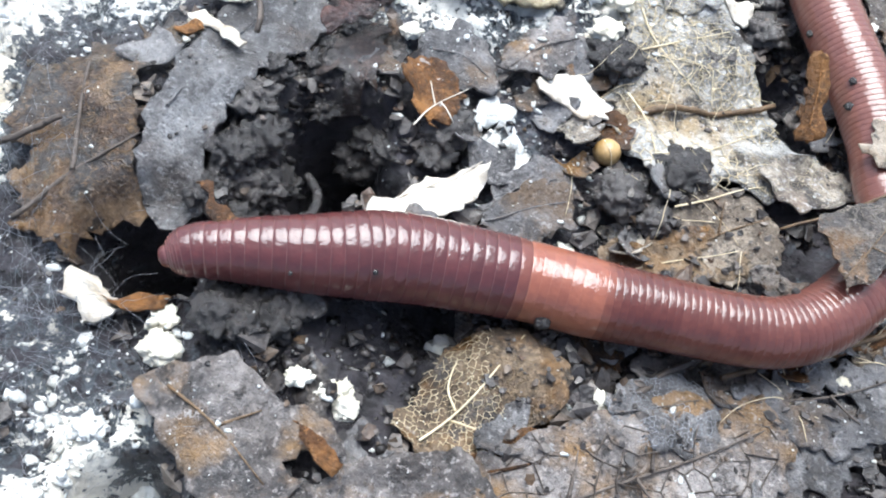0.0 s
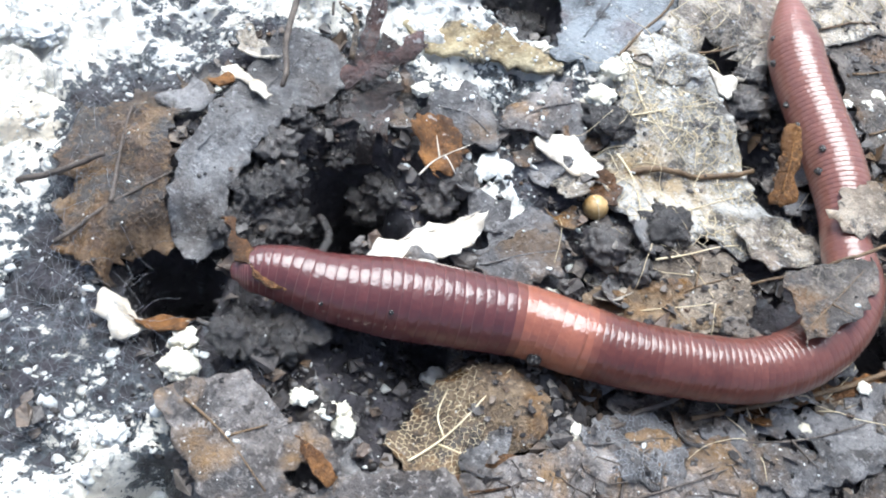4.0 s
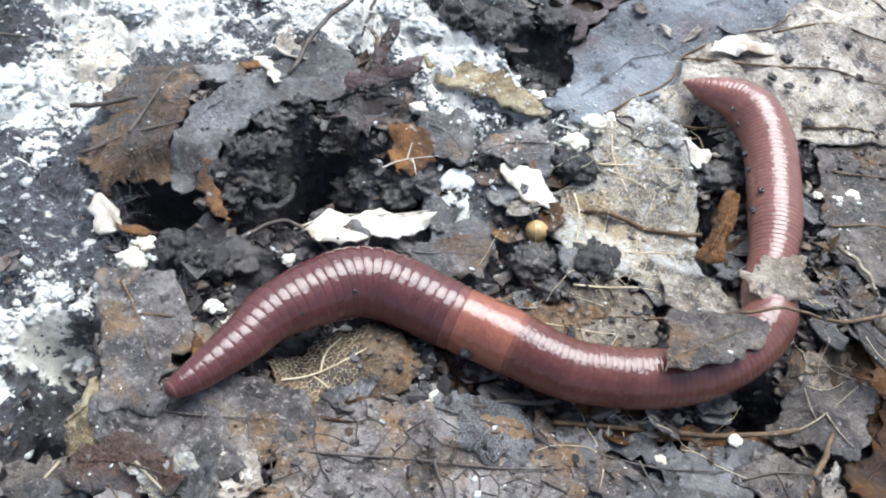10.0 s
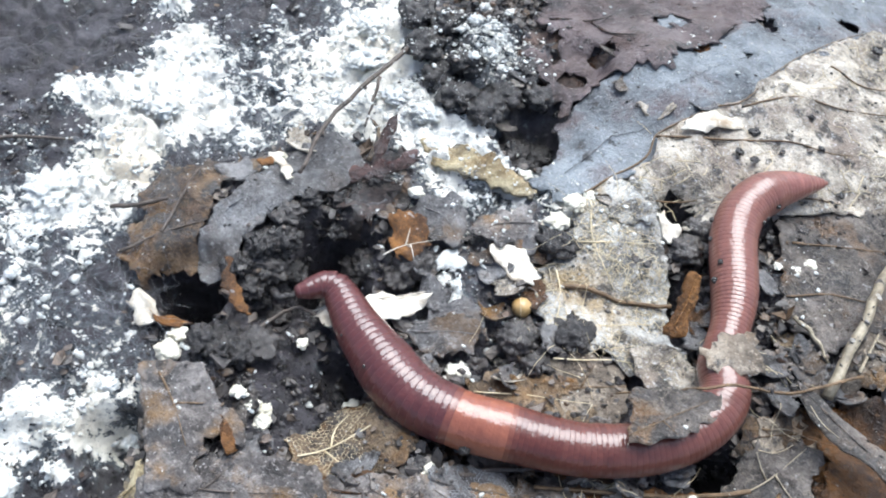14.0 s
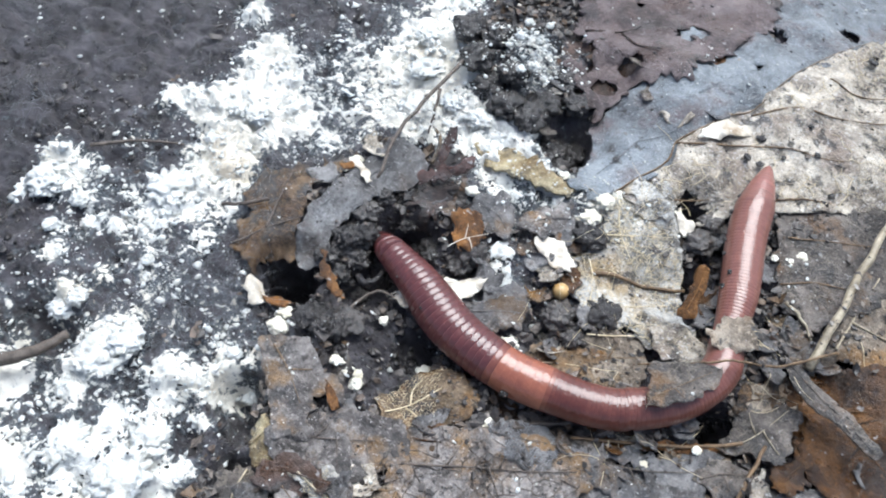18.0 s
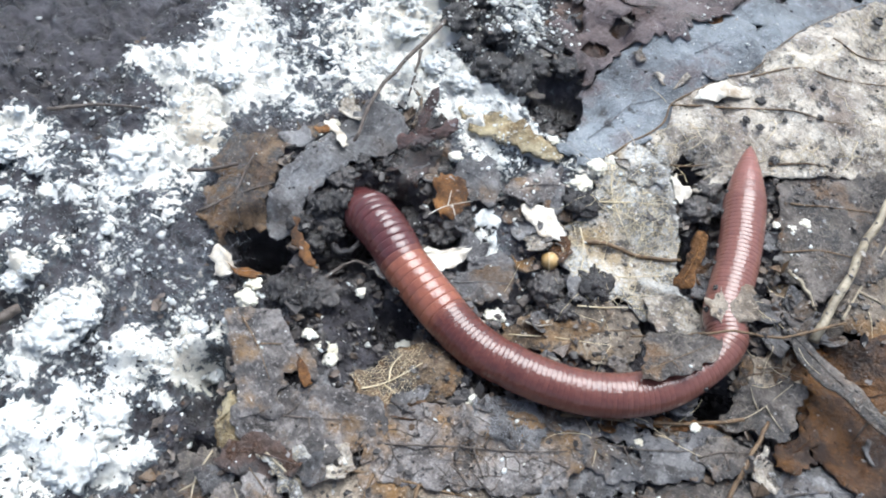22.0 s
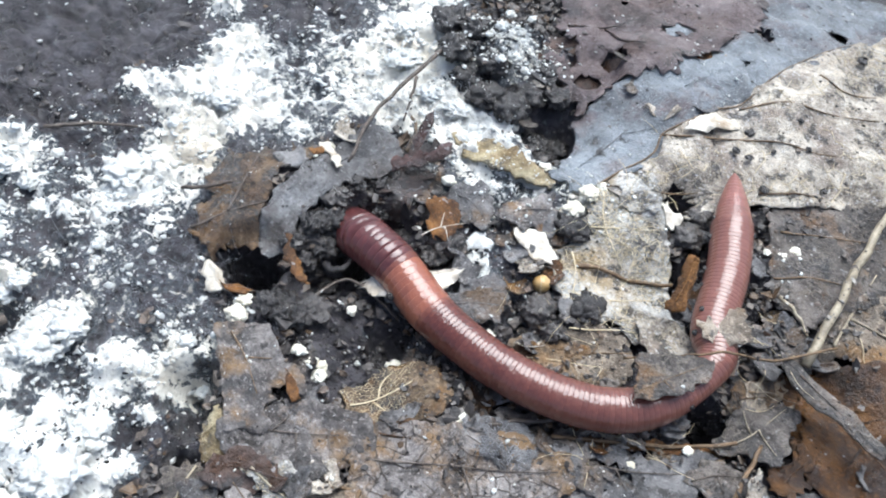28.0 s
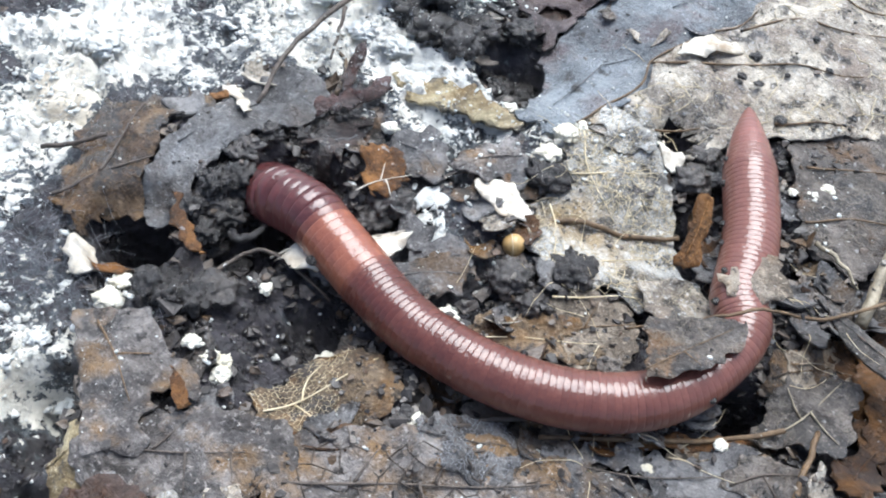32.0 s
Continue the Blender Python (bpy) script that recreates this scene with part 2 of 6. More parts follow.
def worm_material(name, back, side, belly, line, rough=0.4):
    """Moist worm skin: dark back, paler flanks and a pale edge on each ring."""
    mat, nt, bs = shader(name)
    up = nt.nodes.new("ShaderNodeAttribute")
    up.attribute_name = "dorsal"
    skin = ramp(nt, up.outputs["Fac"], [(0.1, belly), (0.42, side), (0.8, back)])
    info = nt.nodes.new("ShaderNodeObjectInfo")
    hue = nt.nodes.new("ShaderNodeHueSaturation")
    val = nt.nodes.new("ShaderNodeMapRange")
    val.inputs["To Min"].default_value, val.inputs["To Max"].default_value = 0.95, 1.05
    nt.links.new(info.outputs["Random"], val.inputs["Value"])
    nt.links.new(val.outputs[0], hue.inputs["Value"])
    nt.links.new(skin, hue.inputs["Color"])
    at = coords(nt)
    skin = mix(nt, ramp(nt, grain(nt, at, 7, 4), [(0.4, (0,)), (0.7, (0.3,))]), hue.outputs[0], tuple(v * 1.4 for v in side))
    edge = nt.nodes.new("ShaderNodeAttribute")
    edge.attribute_name = "edge"
    nt.links.new(mix(nt, ramp(nt, edge.outputs["Fac"], [(0.3, (0,)), (1.0, (0.55,))]), skin, line), bs.inputs["Base Color"])
    bs.inputs["Roughness"].default_value = rough
    bs.inputs["Specular IOR Level"].default_value = 0.15
    bs.inputs["Coat Weight"].default_value = 1.0
    bs.inputs["Coat IOR"].default_value = 1.50
    bs.inputs["Coat Roughness"].default_value = 0.05
    bumped(nt, bs, maths(nt, "ADD", grain(nt, at, 20, 3, 0.55), maths(nt, "MULTIPLY", grain(nt, at, 9, 2), 1.5)), 0.30, 0.016)
    return mat


M_GROUND = ground_material()


def between(a, b, t):
    return tuple(p + (q - p) * t for p, q in zip(a, b))


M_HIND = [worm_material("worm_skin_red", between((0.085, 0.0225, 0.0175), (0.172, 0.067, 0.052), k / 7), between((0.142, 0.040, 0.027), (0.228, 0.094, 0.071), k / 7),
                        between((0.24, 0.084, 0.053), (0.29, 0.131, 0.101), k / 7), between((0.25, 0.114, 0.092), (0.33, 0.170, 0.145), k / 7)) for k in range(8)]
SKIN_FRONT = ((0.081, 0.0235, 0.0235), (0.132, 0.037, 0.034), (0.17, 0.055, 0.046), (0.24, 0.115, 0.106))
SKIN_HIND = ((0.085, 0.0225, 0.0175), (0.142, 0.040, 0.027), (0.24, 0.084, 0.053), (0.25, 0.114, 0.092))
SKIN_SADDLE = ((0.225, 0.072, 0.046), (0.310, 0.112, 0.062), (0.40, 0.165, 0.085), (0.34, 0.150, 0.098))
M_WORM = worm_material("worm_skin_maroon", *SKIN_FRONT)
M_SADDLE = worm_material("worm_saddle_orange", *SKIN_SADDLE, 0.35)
#          skin that passes from the saddle's orange into the front's and the hind end's colour
M_FADE_FRONT = [worm_material("worm_saddle_blend", *(between(p, q, k) for p, q in zip(SKIN_SADDLE, SKIN_FRONT))) for k in (0.6,)]
M_FADE_HIND = [worm_material("worm_saddle_blend", *(between(p, q, k) for p, q in zip(SKIN_SADDLE, SKIN_HIND))) for k in (0.55, 0.88)]
M_TAIL = worm_material("worm_tail_tip", (0.215, 0.082, 0.066), (0.27, 0.107, 0.083), (0.31, 0.13, 0.098), (0.35, 0.175, 0.145))
M_PALE = leaf_material("leaf_pale_tan", (0.12, 0.096, 0.078), (0.41, 0.352, 0.29), (0.72, 0.655, 0.555), 6.5, (0.70, 0.60, 0.44), 0.05, 0.40, 1.9, 0.585, 0.7, (0.22, 0.168, 0.134), 0.15, 0.575)
M_WINE = leaf_material("leaf_red_brown", (0.016, 0.006, 0.005), (0.052, 0.020, 0.016), (0.115, 0.050, 0.038), gloss=0.26, blotch=1.6, specks=0.66, wet=0.35, stain=(0.030, 0.011, 0.008), mud=0.62)
M_MAUVE = leaf_material("leaf_mauve_brown", (0.036, 0.024, 0.023), (0.110, 0.077, 0.075), (0.190, 0.152, 0.152), gloss=0.36, blotch=0.9, specks=0.64, stain=(0.07, 0.040, 0.032), wet=0.15, mud=0.62)
M_SKELETON = leaf_material("leaf_skeleton", (0.10, 0.094, 0.086), (0.34, 0.325, 0.30), (0.70, 0.69, 0.655), 9.0, (0.70, 0.58, 0.38), 0.05, 0.42, 1.6, 0.575, 0.8, (0.36, 0.25, 0.12), mud=0.565)
M_NET = leaf_material("leaf_net_ground", (0.030, 0.022, 0.015), (0.11, 0.076, 0.045), (0.22, 0.16, 0.09), 4.5, (0.68, 0.61, 0.47), 0.075, 0.34, 1.3, 0.62, 1.0, mud=0.64)
M_FILM = leaf_material("leaf_filmed_grey", (0.070, 0.065, 0.064), (0.152, 0.146, 0.145), (0.255, 0.254, 0.256), 6.0, (0.24, 0.24, 0.24), 0.03, 0.28, 1.1, 0.65, 0.25, (0.085, 0.068, 0.060), wet=0.4, mud=0.60)
M_LILAC = leaf_material("leaf_lilac_grey", (0.050, 0.042, 0.039), (0.150, 0.132, 0.124), (0.325, 0.297, 0.28), 4.0, (0.06, 0.046, 0.038), 0.03, 0.30, 1.3, 0.61, 0.35, (0.25, 0.146, 0.062), 0.3, 0.57)
M_TAN = leaf_material("leaf_mottled_tan", (0.080, 0.062, 0.047), (0.225, 0.178, 0.135), (0.42, 0.352, 0.275), 3.5, (0.06, 0.044, 0.03), 0.028, 0.38, 1.2, 0.62, 0.5, (0.24, 0.122, 0.036), 0.14, 0.605)
M_RUSSET = leaf_material("leaf_russet", (0.028, 0.018, 0.014), (0.085, 0.053, 0.036), (0.200, 0.126, 0.070), 4.0, (0.26, 0.165, 0.080), 0.04, 0.26, 2.0, 0.60, 0.4, (0.15, 0.080, 0.030), wet=0.25, mud=0.54)
M_GREY = leaf_material("leaf_wet_grey", (0.048, 0.046, 0.048), (0.125, 0.120, 0.122), (0.25, 0.243, 0.242), 6.0, (0.24, 0.23, 0.23), 0.05, 0.28, 1.2, 0.62, 0.3, (0.14, 0.092, 0.055))
M_BLUE = leaf_material("leaf_wet_slate", (0.082, 0.086, 0.095), (0.178, 0.197, 0.215), (0.275, 0.305, 0.330), gloss=0.30, blotch=0.6, specks=0.67, stain=(0.145, 0.112, 0.112), wet=0.3, mud=0.65)
M_UMBER = leaf_material("leaf_umber", (0.032, 0.020, 0.014), (0.115, 0.078, 0.050), (0.27, 0.195, 0.125), 6.0, (0.24, 0.165, 0.09), 0.05, 0.34, 1.4, 0.6, 0.5, (0.21, 0.100, 0.026))
M_AMBER = leaf_material("leaf_wet_amber", (0.010, 0.005, 0.002), (0.028, 0.011, 0.004), (0.13, 0.055, 0.012), gloss=0.30, blotch=0.9, specks=0.66, wet=0.0, stain=(0.085, 0.034, 0.008), mud=0.68, film=0.8)
M_DRAB = leaf_material("leaf_drab", (0.032, 0.026, 0.023), (0.100, 0.084, 0.074), (0.225, 0.196, 0.175), 4.0, (0.28, 0.24, 0.19), 0.04, 0.34, 1.4, 0.60, 0.5, (0.16, 0.080, 0.028), 0.2, 0.55)
M_FLAKES = island_material("mixed_leaf_crumbs", [(0.0, (0.022, 0.019, 0.019)), (0.4, (0.064, 0.056, 0.053)), (0.58, (0.12, 0.105, 0.097)), (0.7, (0.11, 0.066, 0.034)), (0.82, (0.17, 0.15, 0.135)), (0.93, (0.08, 0.04, 0.02)), (1.0, (0.34, 0.31, 0.27))])
M_GRIT = island_material("mixed_soil_crumbs", [(0.0, (0.010, 0.009, 0.009)), (0.4, (0.028, 0.025, 0.025)), (0.7, (0.058, 0.052, 0.051)), (0.9, (0.095, 0.083, 0.075)), (1.0, (0.19, 0.175, 0.165))], 0.32)
M_CREAM = plain_material("cream_flake", (0.22, 0.15, 0.085), (0.88, 0.85, 0.76), 2.2, 0.55, 0.15, 0.03)
M_MOULD = plain_material("white_mould", (0.50, 0.49, 0.43), (0.82, 0.845, 0.845), 6.0, 0.88, 0.1, 0.10)
M_CRUMB = plain_material("cream_crumb", (0.56, 0.50, 0.37), (0.82, 0.81, 0.73), 4.0, 0.7, 0.15, 0.05)
M_SOIL = plain_material("wet_soil", (0.014, 0.012, 0.011), (0.105, 0.092, 0.085), 10, 0.27, 0.14, 0.05, 0.5)
M_BLACK = plain_material("black_clod", (0.007, 0.006, 0.006), (0.046, 0.040, 0.038), 10, 0.30, 0.14, 0.06, 0.4)
M_TWIG = plain_material("dark_twig", (0.040, 0.030, 0.024), (0.15, 0.12, 0.10), 9, 0.5)
M_STRAW = plain_material("pale_straw", (0.10, 0.075, 0.045), (0.52, 0.45, 0.33), 4, 0.5)
M_ROOT = plain_material("brown_root", (0.070, 0.042, 0.022), (0.22, 0.14, 0.075), 9, 0.45)
M_FUZZ = plain_material("mould_threads", (0.24, 0.25, 0.27), (0.42, 0.43, 0.46), 3, 0.7, 0.1, 0.0)
M_DARK = leaf_material("leaf_blackish_brown", (0.012, 0.008, 0.007), (0.040, 0.026, 0.022), (0.115, 0.075, 0.062), gloss=0.28, blotch=1.2, wet=0.3, stain=(0.07, 0.030, 0.012), mud=0.58)
M_OCHRE = leaf_material("leaf_ochre", (0.11, 0.075, 0.035), (0.29, 0.215, 0.11), (0.52, 0.44, 0.28), gloss=0.42, blotch=1.6, stain=(0.20, 0.12, 0.045), mud=0.6)
M_FIBRE = plain_material("golden_fibre", (0.48, 0.37, 0.21), (0.80, 0.70, 0.50), 6, 0.5, 0.1, 0.0)
M_RUST = leaf_material("leaf_rust", (0.036, 0.015, 0.005), (0.120, 0.048, 0.013), (0.25, 0.108, 0.028), gloss=0.45, blotch=1.6, specks=0.68, wet=0.08, stain=(0.04, 0.017, 0.006), mud=0.72, film=0.2)
M_COPPER = leaf_material("leaf_copper_brown", (0.075, 0.032, 0.010), (0.20, 0.084, 0.021), (0.34, 0.155, 0.045), gloss=0.5, blotch=1.6, specks=0.70, wet=0.0, stain=(0.15, 0.060, 0.014), mud=0.78, film=0.1)
M_SEED = plain_material("amber_seed", (0.30, 0.17, 0.055), (0.58, 0.40, 0.19), 7, 0.3, 0.1, 0.01)

# ---- shape of the ground ----
#        x, y, radius, depth
PITS = [(-0.75, 2.95, 0.18, 0.6), (-1.50, 0.45, 0.16, 0.3), (-1.24, 0.08, 0.18, 0.35), (-1.02, -0.33, 0.18, 0.35), (-2.23, 1.88, 0.24, 0.6), (-2.06, 2.20, 0.18, 0.5), (-2.04, 1.82, 0.26, 0.9), (-1.94, 2.03, 0.16, 0.7), (4.23, 3.72, 0.7, 0.35), (3.16, 3.23, 0.25, 0.7), (2.14, 4.87, 0.12, 0.3), (-1.17, 3.12, 0.34, 1.5), (-1.25, 2.87, 0.18, 1.2), (-0.98, 3.41, 0.16, 0.6), (-2.05, 2.01, 0.30, 0.5), (-0.24, 5.98, 0.45, 0.5), (1.72, 5.82, 0.22, 0.6),
        (3.41, 3.18, 0.22, 0.6), (-1.52, 0.34, 0.30, 0.4), (-4.10, -0.32, 0.40, 0.5), (-0.17, 2.15, 0.28, 0.35),
        (2.20, 4.90, 0.20, 0.35), (-1.16, 2.43, 0.35, 0.4), (-0.27, 7.30, 0.35, 0.5), (-0.25, 1.79, 0.45, 0.2)]
MOUNDS = [(-1.72, 3.37, 0.55, 0.12), (-2.21, 3.35, 0.7, 0.08), (-1.03, 3.53, 0.3, 0.2), (-2.86, 2.77, 0.7, 0.2), (1.14, 3.52, 0.6, 0.06),
          (-1.82, 6.75, 0.9, 0.35), (-0.76, 0.81, 0.8, 0.08)]
#          x, y, radius of the dense white mould: far band, near field and small spots
BAND = [(-3.97, 1.89, 0.40), (-3.82, 2.32, 0.31), (-3.96, 2.77, 0.35), (-3.83, 3.27, 0.32), (-4.08, 3.89, 0.45), (-4.37, 4.47, 0.38), (-4.80, 4.86, 0.39), (-4.53, 3.95, 0.30), (-4.87, 3.45, 0.30), (-5.25, 3.32, 0.22),
        (-3.65, 3.94, 0.22), (-2.79, 6.01, 0.40), (-2.23, 5.45, 0.31), (-2.66, 5.54, 0.35), (-2.98, 6.60, 0.41), (-2.36, 4.97, 0.23), (-1.46, 5.54, 0.27), (-1.06, 5.45, 0.26), (-0.83, 5.67, 0.23), (-5.47, 1.50, 0.34), (-5.79, 1.61, 0.24), (-3.66, 2.75, 0.21)]
TWIG_BAND = [(-4.36, 4.34, 0.34), (-3.84, 4.06, 0.26), (-4.18, 3.44, 0.42), (-2.66, 6.10, 0.5), (-2.35, 5.36, 0.42), (-1.93, 5.28, 0.34), (-2.13, 4.76, 0.26), (-2.79, 5.75, 0.31), (-2.28, 5.19, 0.26), (-2.29, 5.77, 0.25), (-1.71, 5.49, 0.27), (-1.28, 5.28, 0.26), (-2.20, 6.21, 0.32), (-0.93, 5.05, 0.23), (-1.95, 4.82, 0.17)]
FIELD = [(-3.16, -0.27, 0.29), (-3.15, -0.65, 0.21), (-3.26, -0.02, 0.22), (-3.12, 0.24, 0.15), (-2.34, 0.12, 0.22), (-2.12, -0.19, 0.20), (-2.01, 0.19, 0.14), (-2.41, -0.60, 0.21), (-2.47, -1.05, 0.21), (-2.39, -1.34, 0.21), (-1.92, -0.77, 0.23), (-1.55, -0.92, 0.21),
         (-1.44, -0.65, 0.14), (-1.94, -1.11, 0.21), (-1.90, 0.50, 0.11), (-4.09, 0.18, 0.18), (-4.66, 0.53, 0.14), (-4.33, 1.24, 0.10), (-3.9, -1.0, 0.34), (-3.1, -1.7, 0.43), (-2.0, -1.9, 0.43)]
SPOTS = [(-1.80, 0.22, 0.11), (-1.64, -0.12, 0.10), (0.69, 5.25, 0.22), (1.29, 5.65, 0.16), (-0.71, 5.35, 0.16), (0.10, 5.05, 0.13), (-0.30, 5.25, 0.14), (-3.2, 7.6, 0.5), (-5.6, 5.4, 0.3), (-0.04, 3.62, 0.10), (0.55, 4.75, 0.14), (1.6, 5.2, 0.14), (-0.45, 4.5, 0.1)]
#          x, y, radius, weight of the thin speckled mould
SPECKLED = [(0.9, 7.9, 0.7, 0.3), (-3.40, 5.16, 0.95, 0.66), (-3.04, 4.00, 0.59, 0.45), (-3.93, 1.03, 0.96, 0.26), (-3.07, 1.05, 0.69, 0.20), (-4.64, 2.19, 1.04, 0.34), (-3.36, 2.31, 0.61, 0.34), (-2.35, -0.27, 1.32, 0.33), (-1.40, 7.00, 0.42, 0.75), (-4.83, 1.10, 0.52, 0.25), (-1.75, 0.55, 0.45, 0.45),
            (-2.0, 1.3, 0.5, 0.22), (-3.4, 6.8, 0.9, 0.4), (-0.3, 4.9, 0.8, 0.55), (0.9, 5.3, 0.6, 0.5), (-4.4, -0.6, 0.9, 0.35), (-2.5, 4.75, 0.4, 0.5), (-1.2, 5.1, 0.6, 0.6), (-1.2, 6.3, 0.5, 0.4), (0.4, 3.4, 0.9, 0.3), (3.2, 5.6, 0.4, 0.5), (1.9, 1.8, 1.3, 0.13)]
DENSE = BAND + TWIG_BAND + FIELD + SPOTS


def bell(d2, r):
    return math.exp(-d2 / (r * r))


@functools.lru_cache(maxsize=None)
def mould_at(x, y):
    """How thickly the mould grows, from 0 to about 1."""
    thin = sum(w * bell((x - a) ** 2 + (y - b) ** 2, r) for a, b, r, w in SPECKLED)
    thick = sum(bell((x - a) ** 2 + (y - b) ** 2, r) for a, b, r in DENSE)
    return min(0.72, thin) * (1 - min(1.0, thick)) + min(1.05, thick * 1.08)


#          x, y, radius, height: the broad rise and fall of the compost
RELIEF = [(1.6, 3.2, 1.9, -0.27), (2.9, 1.6, 1.5, -0.12), (1.6, 8.6, 2.3, 0.45), (0.3, 1.2, 0.9, -0.12), (0.0, 3.0, 1.0, -0.13)]


def relief(x, y):
    return sum(d * bell((x - a) ** 2 + (y - b) ** 2, r) for a, b, r, d in RELIEF)


def ground_z(x, y, fine=1.0):
    """Height of the compost in centimetres; flat far away."""
    far = max(0.0, math.hypot(x, y - 4) - 14) / 10
    calm = 1 / (1 + far * far)
    p = Vector((x, y, 0.0))
    z = 0.16 * noise.fractal(p * 0.7, 0.8, 2.1, 3) + fine * (0.08 * noise.noise(p * 3.3) - 0.10 * max(0.0, 0.16 - abs(noise.noise(p * 1.9))) / 0.16 + 0.04 * noise.noise(p * 5.7) + 0.05 * noise.noise(p * 9.3))
    z *= calm
    for a, b, r, d in PITS:
        q = ((x - a) ** 2 + (y - b) ** 2) / (r * r)
        if q < 6:
            z -= d * math.exp(-q * q)
    for a, b, r, d in MOUNDS:
        q = ((x - a) ** 2 + (y - b) ** 2) / (r * r)
        if q < 8:
            z += d * math.exp(-q)
    if fine > 0.5:
        m = mould_at(x, y)
        if m > 0.3:
            z += (m - 0.3) * (0.09 + 0.13 * noise.noise(p * 2.9) + 0.11 * noise.noise(p * 6.7) + 0.08 * noise.noise(p * 11.0))
    return z - 0.06 + relief(x, y)


# ---- helpers for things ----
def part(name, bm, material, parent, label="", smooth=True):
    """Links a bmesh in centimetres as one mesh object under a thing, or as a thing of its own."""
    bmesh.ops.recalc_face_normals(bm, faces=bm.faces[:])
    bm.transform(Matrix.Scale(CM, 4))
    me = bpy.data.meshes.new(name)
    bm.to_mesh(me)
    bm.free()
    if smooth:
        me.shade_smooth()
    me.materials.append(material)
    ob = new(name, me)
    if parent:
        ob.parent = parent
    return tagged(ob, label)


def empty(name, x, y, z, label, category, group=""):
    ob = new(name)
    ob.empty_display_size = 0.002
    ob.location = (x * CM, y * CM, z * CM)
    return tagged(ob, label, category, group)


def sheet(outline, size, lift, thick, rag, curl, seed, holes=(), drape=1.0, slope=(0.0, 0.0), tears=0.0):
    """A ragged, wavy leaf blade as a closed shell. The outline is relative to the leaf's middle; lift(x, y) is its height there."""
    rng = random.Random(seed)
    edge, n = [], len(outline)
    for i in range(n):
        a, b = Vector(outline[i]), Vector(outline[(i + 1) % n])
        steps = max(1, int((b - a).length / (size * 0.5)))
        side = Vector((a.y - b.y, b.x - a.x)).normalized()
        for k in range(steps):
            p = a.lerp(b, k / steps)
            w = noise.noise(Vector((p.x * 2.2, p.y * 2.2, seed * 3.1))) + 1.0 * noise.noise(Vector((p.x * 6, p.y * 6, seed * 1.7))) + 0.9 * noise.noise(Vector((p.x * 13, p.y * 13, seed)))
            edge.append(p + side * (w * rag * 1.7))
    xs, ys = [p.x for p in edge], [p.y for p in edge]
    pts = list(edge)
    y = min(ys) + size * 0.5
    while y < max(ys):
        x = min(xs) + size * 0.5
        while x < max(xs):
            pts.append(Vector((x + rng.uniform(-0.3, 0.3) * size, y + rng.uniform(-0.3, 0.3) * size)))
            x += size
        y += size
    m = len(edge)
    vs, _, fs, _, _, _ = geometry.delaunay_2d_cdt(pts, [], [list(range(m))], 1, 1e-4)
    bm = bmesh.new()
    top = []
    reach = max(max(xs) - min(xs), max(ys) - min(ys)) * 0.5
    for v in vs:
        r = v.length / reach
        w = noise.fractal(Vector((v.x * 1.3, v.y * 1.3, seed * 7.7)), 0.9, 2.0, 3)
        z = drape * lift(v.x, v.y) + 0.055 * w + 0.02 * noise.noise(Vector((v.x * 4.7, v.y * 4.7, seed * 2.3))) + curl * r * r * (0.6 + 0.8 * noise.noise(Vector((v.x * 1.1, v.y * 1.1, seed)))) + slope[0] * v.x + slope[1] * v.y
        top.append(bm.verts.new((v.x, v.y, z)))
    for f in fs:
        c = sum((vs[i] for i in f), Vector((0, 0))) / len(f)
        if tears and noise.noise(Vector((c.x * 2.3, c.y * 2.3, seed * 9.1))) > tears:
            continue
        if any(((c.x - hx) / hr) ** 2 + ((c.y - hy) / hr) ** 2 < 1 + 0.8 * noise.noise(Vector((c.x * 5, c.y * 5, seed))) for hx, hy, hr in holes):
            continue
        try:
            bm.faces.new([top[i] for i in f])
        except ValueError:
            pass
    bmesh.ops.delete(bm, geom=[v for v in bm.verts if not v.link_faces], context="VERTS")
    bmesh.ops.recalc_face_normals(bm, faces=bm.faces[:])
    if sum(f.normal.z for f in bm.faces) < 0:
        bmesh.ops.reverse_faces(bm, faces=bm.faces[:])
    low = {v: bm.verts.new(v.co - Vector((0, 0, thick))) for v in bm.verts[:]}
    faces = bm.faces[:]
    rim = [e for e in bm.edges if len(e.link_faces) == 1]
    for f in faces:
        bm.faces.new([low[v] for v in reversed(f.verts)])
    for e in rim:
        a, b = e.verts
        bm.faces.new([a, b, low[b], low[a]])
    return bm


def tube(points, radii, sides=7, wobble=0.0, seed=0):
    """A tapered, closed tube through points, in centimetres."""
    bm = bmesh.new()
    pts = [Vector(p) for p in points]
    rings = []
    for i, p in enumerate(pts):
        t = (pts[min(i + 1, len(pts) - 1)] - pts[max(i - 1, 0)]).normalized()
        u = t.cross(Vector((0.13, 0.21, 1))).normalized()
        w = u.cross(t)
        r = radii if isinstance(radii, (int, float)) else radii[0] + (radii[1] - radii[0]) * i / (len(pts) - 1)
        ring = []
        for k in range(sides):
            a = 2 * math.pi * k / sides
            rr = r * (1 + wobble * noise.noise(Vector((p.x * 3 + k * 1.7, p.y * 3, seed))))
            ring.append(bm.verts.new(p + (u * math.cos(a) + w * math.sin(a)) * rr))
        rings.append(ring)
    for a, b in zip(rings, rings[1:]):
        for k in range(sides):
            bm.faces.new([a[k], a[(k + 1) % sides], b[(k + 1) % sides], b[k]])
    bm.faces.new(rings[0][::-1])
    bm.faces.new(rings[-1])
    return bm


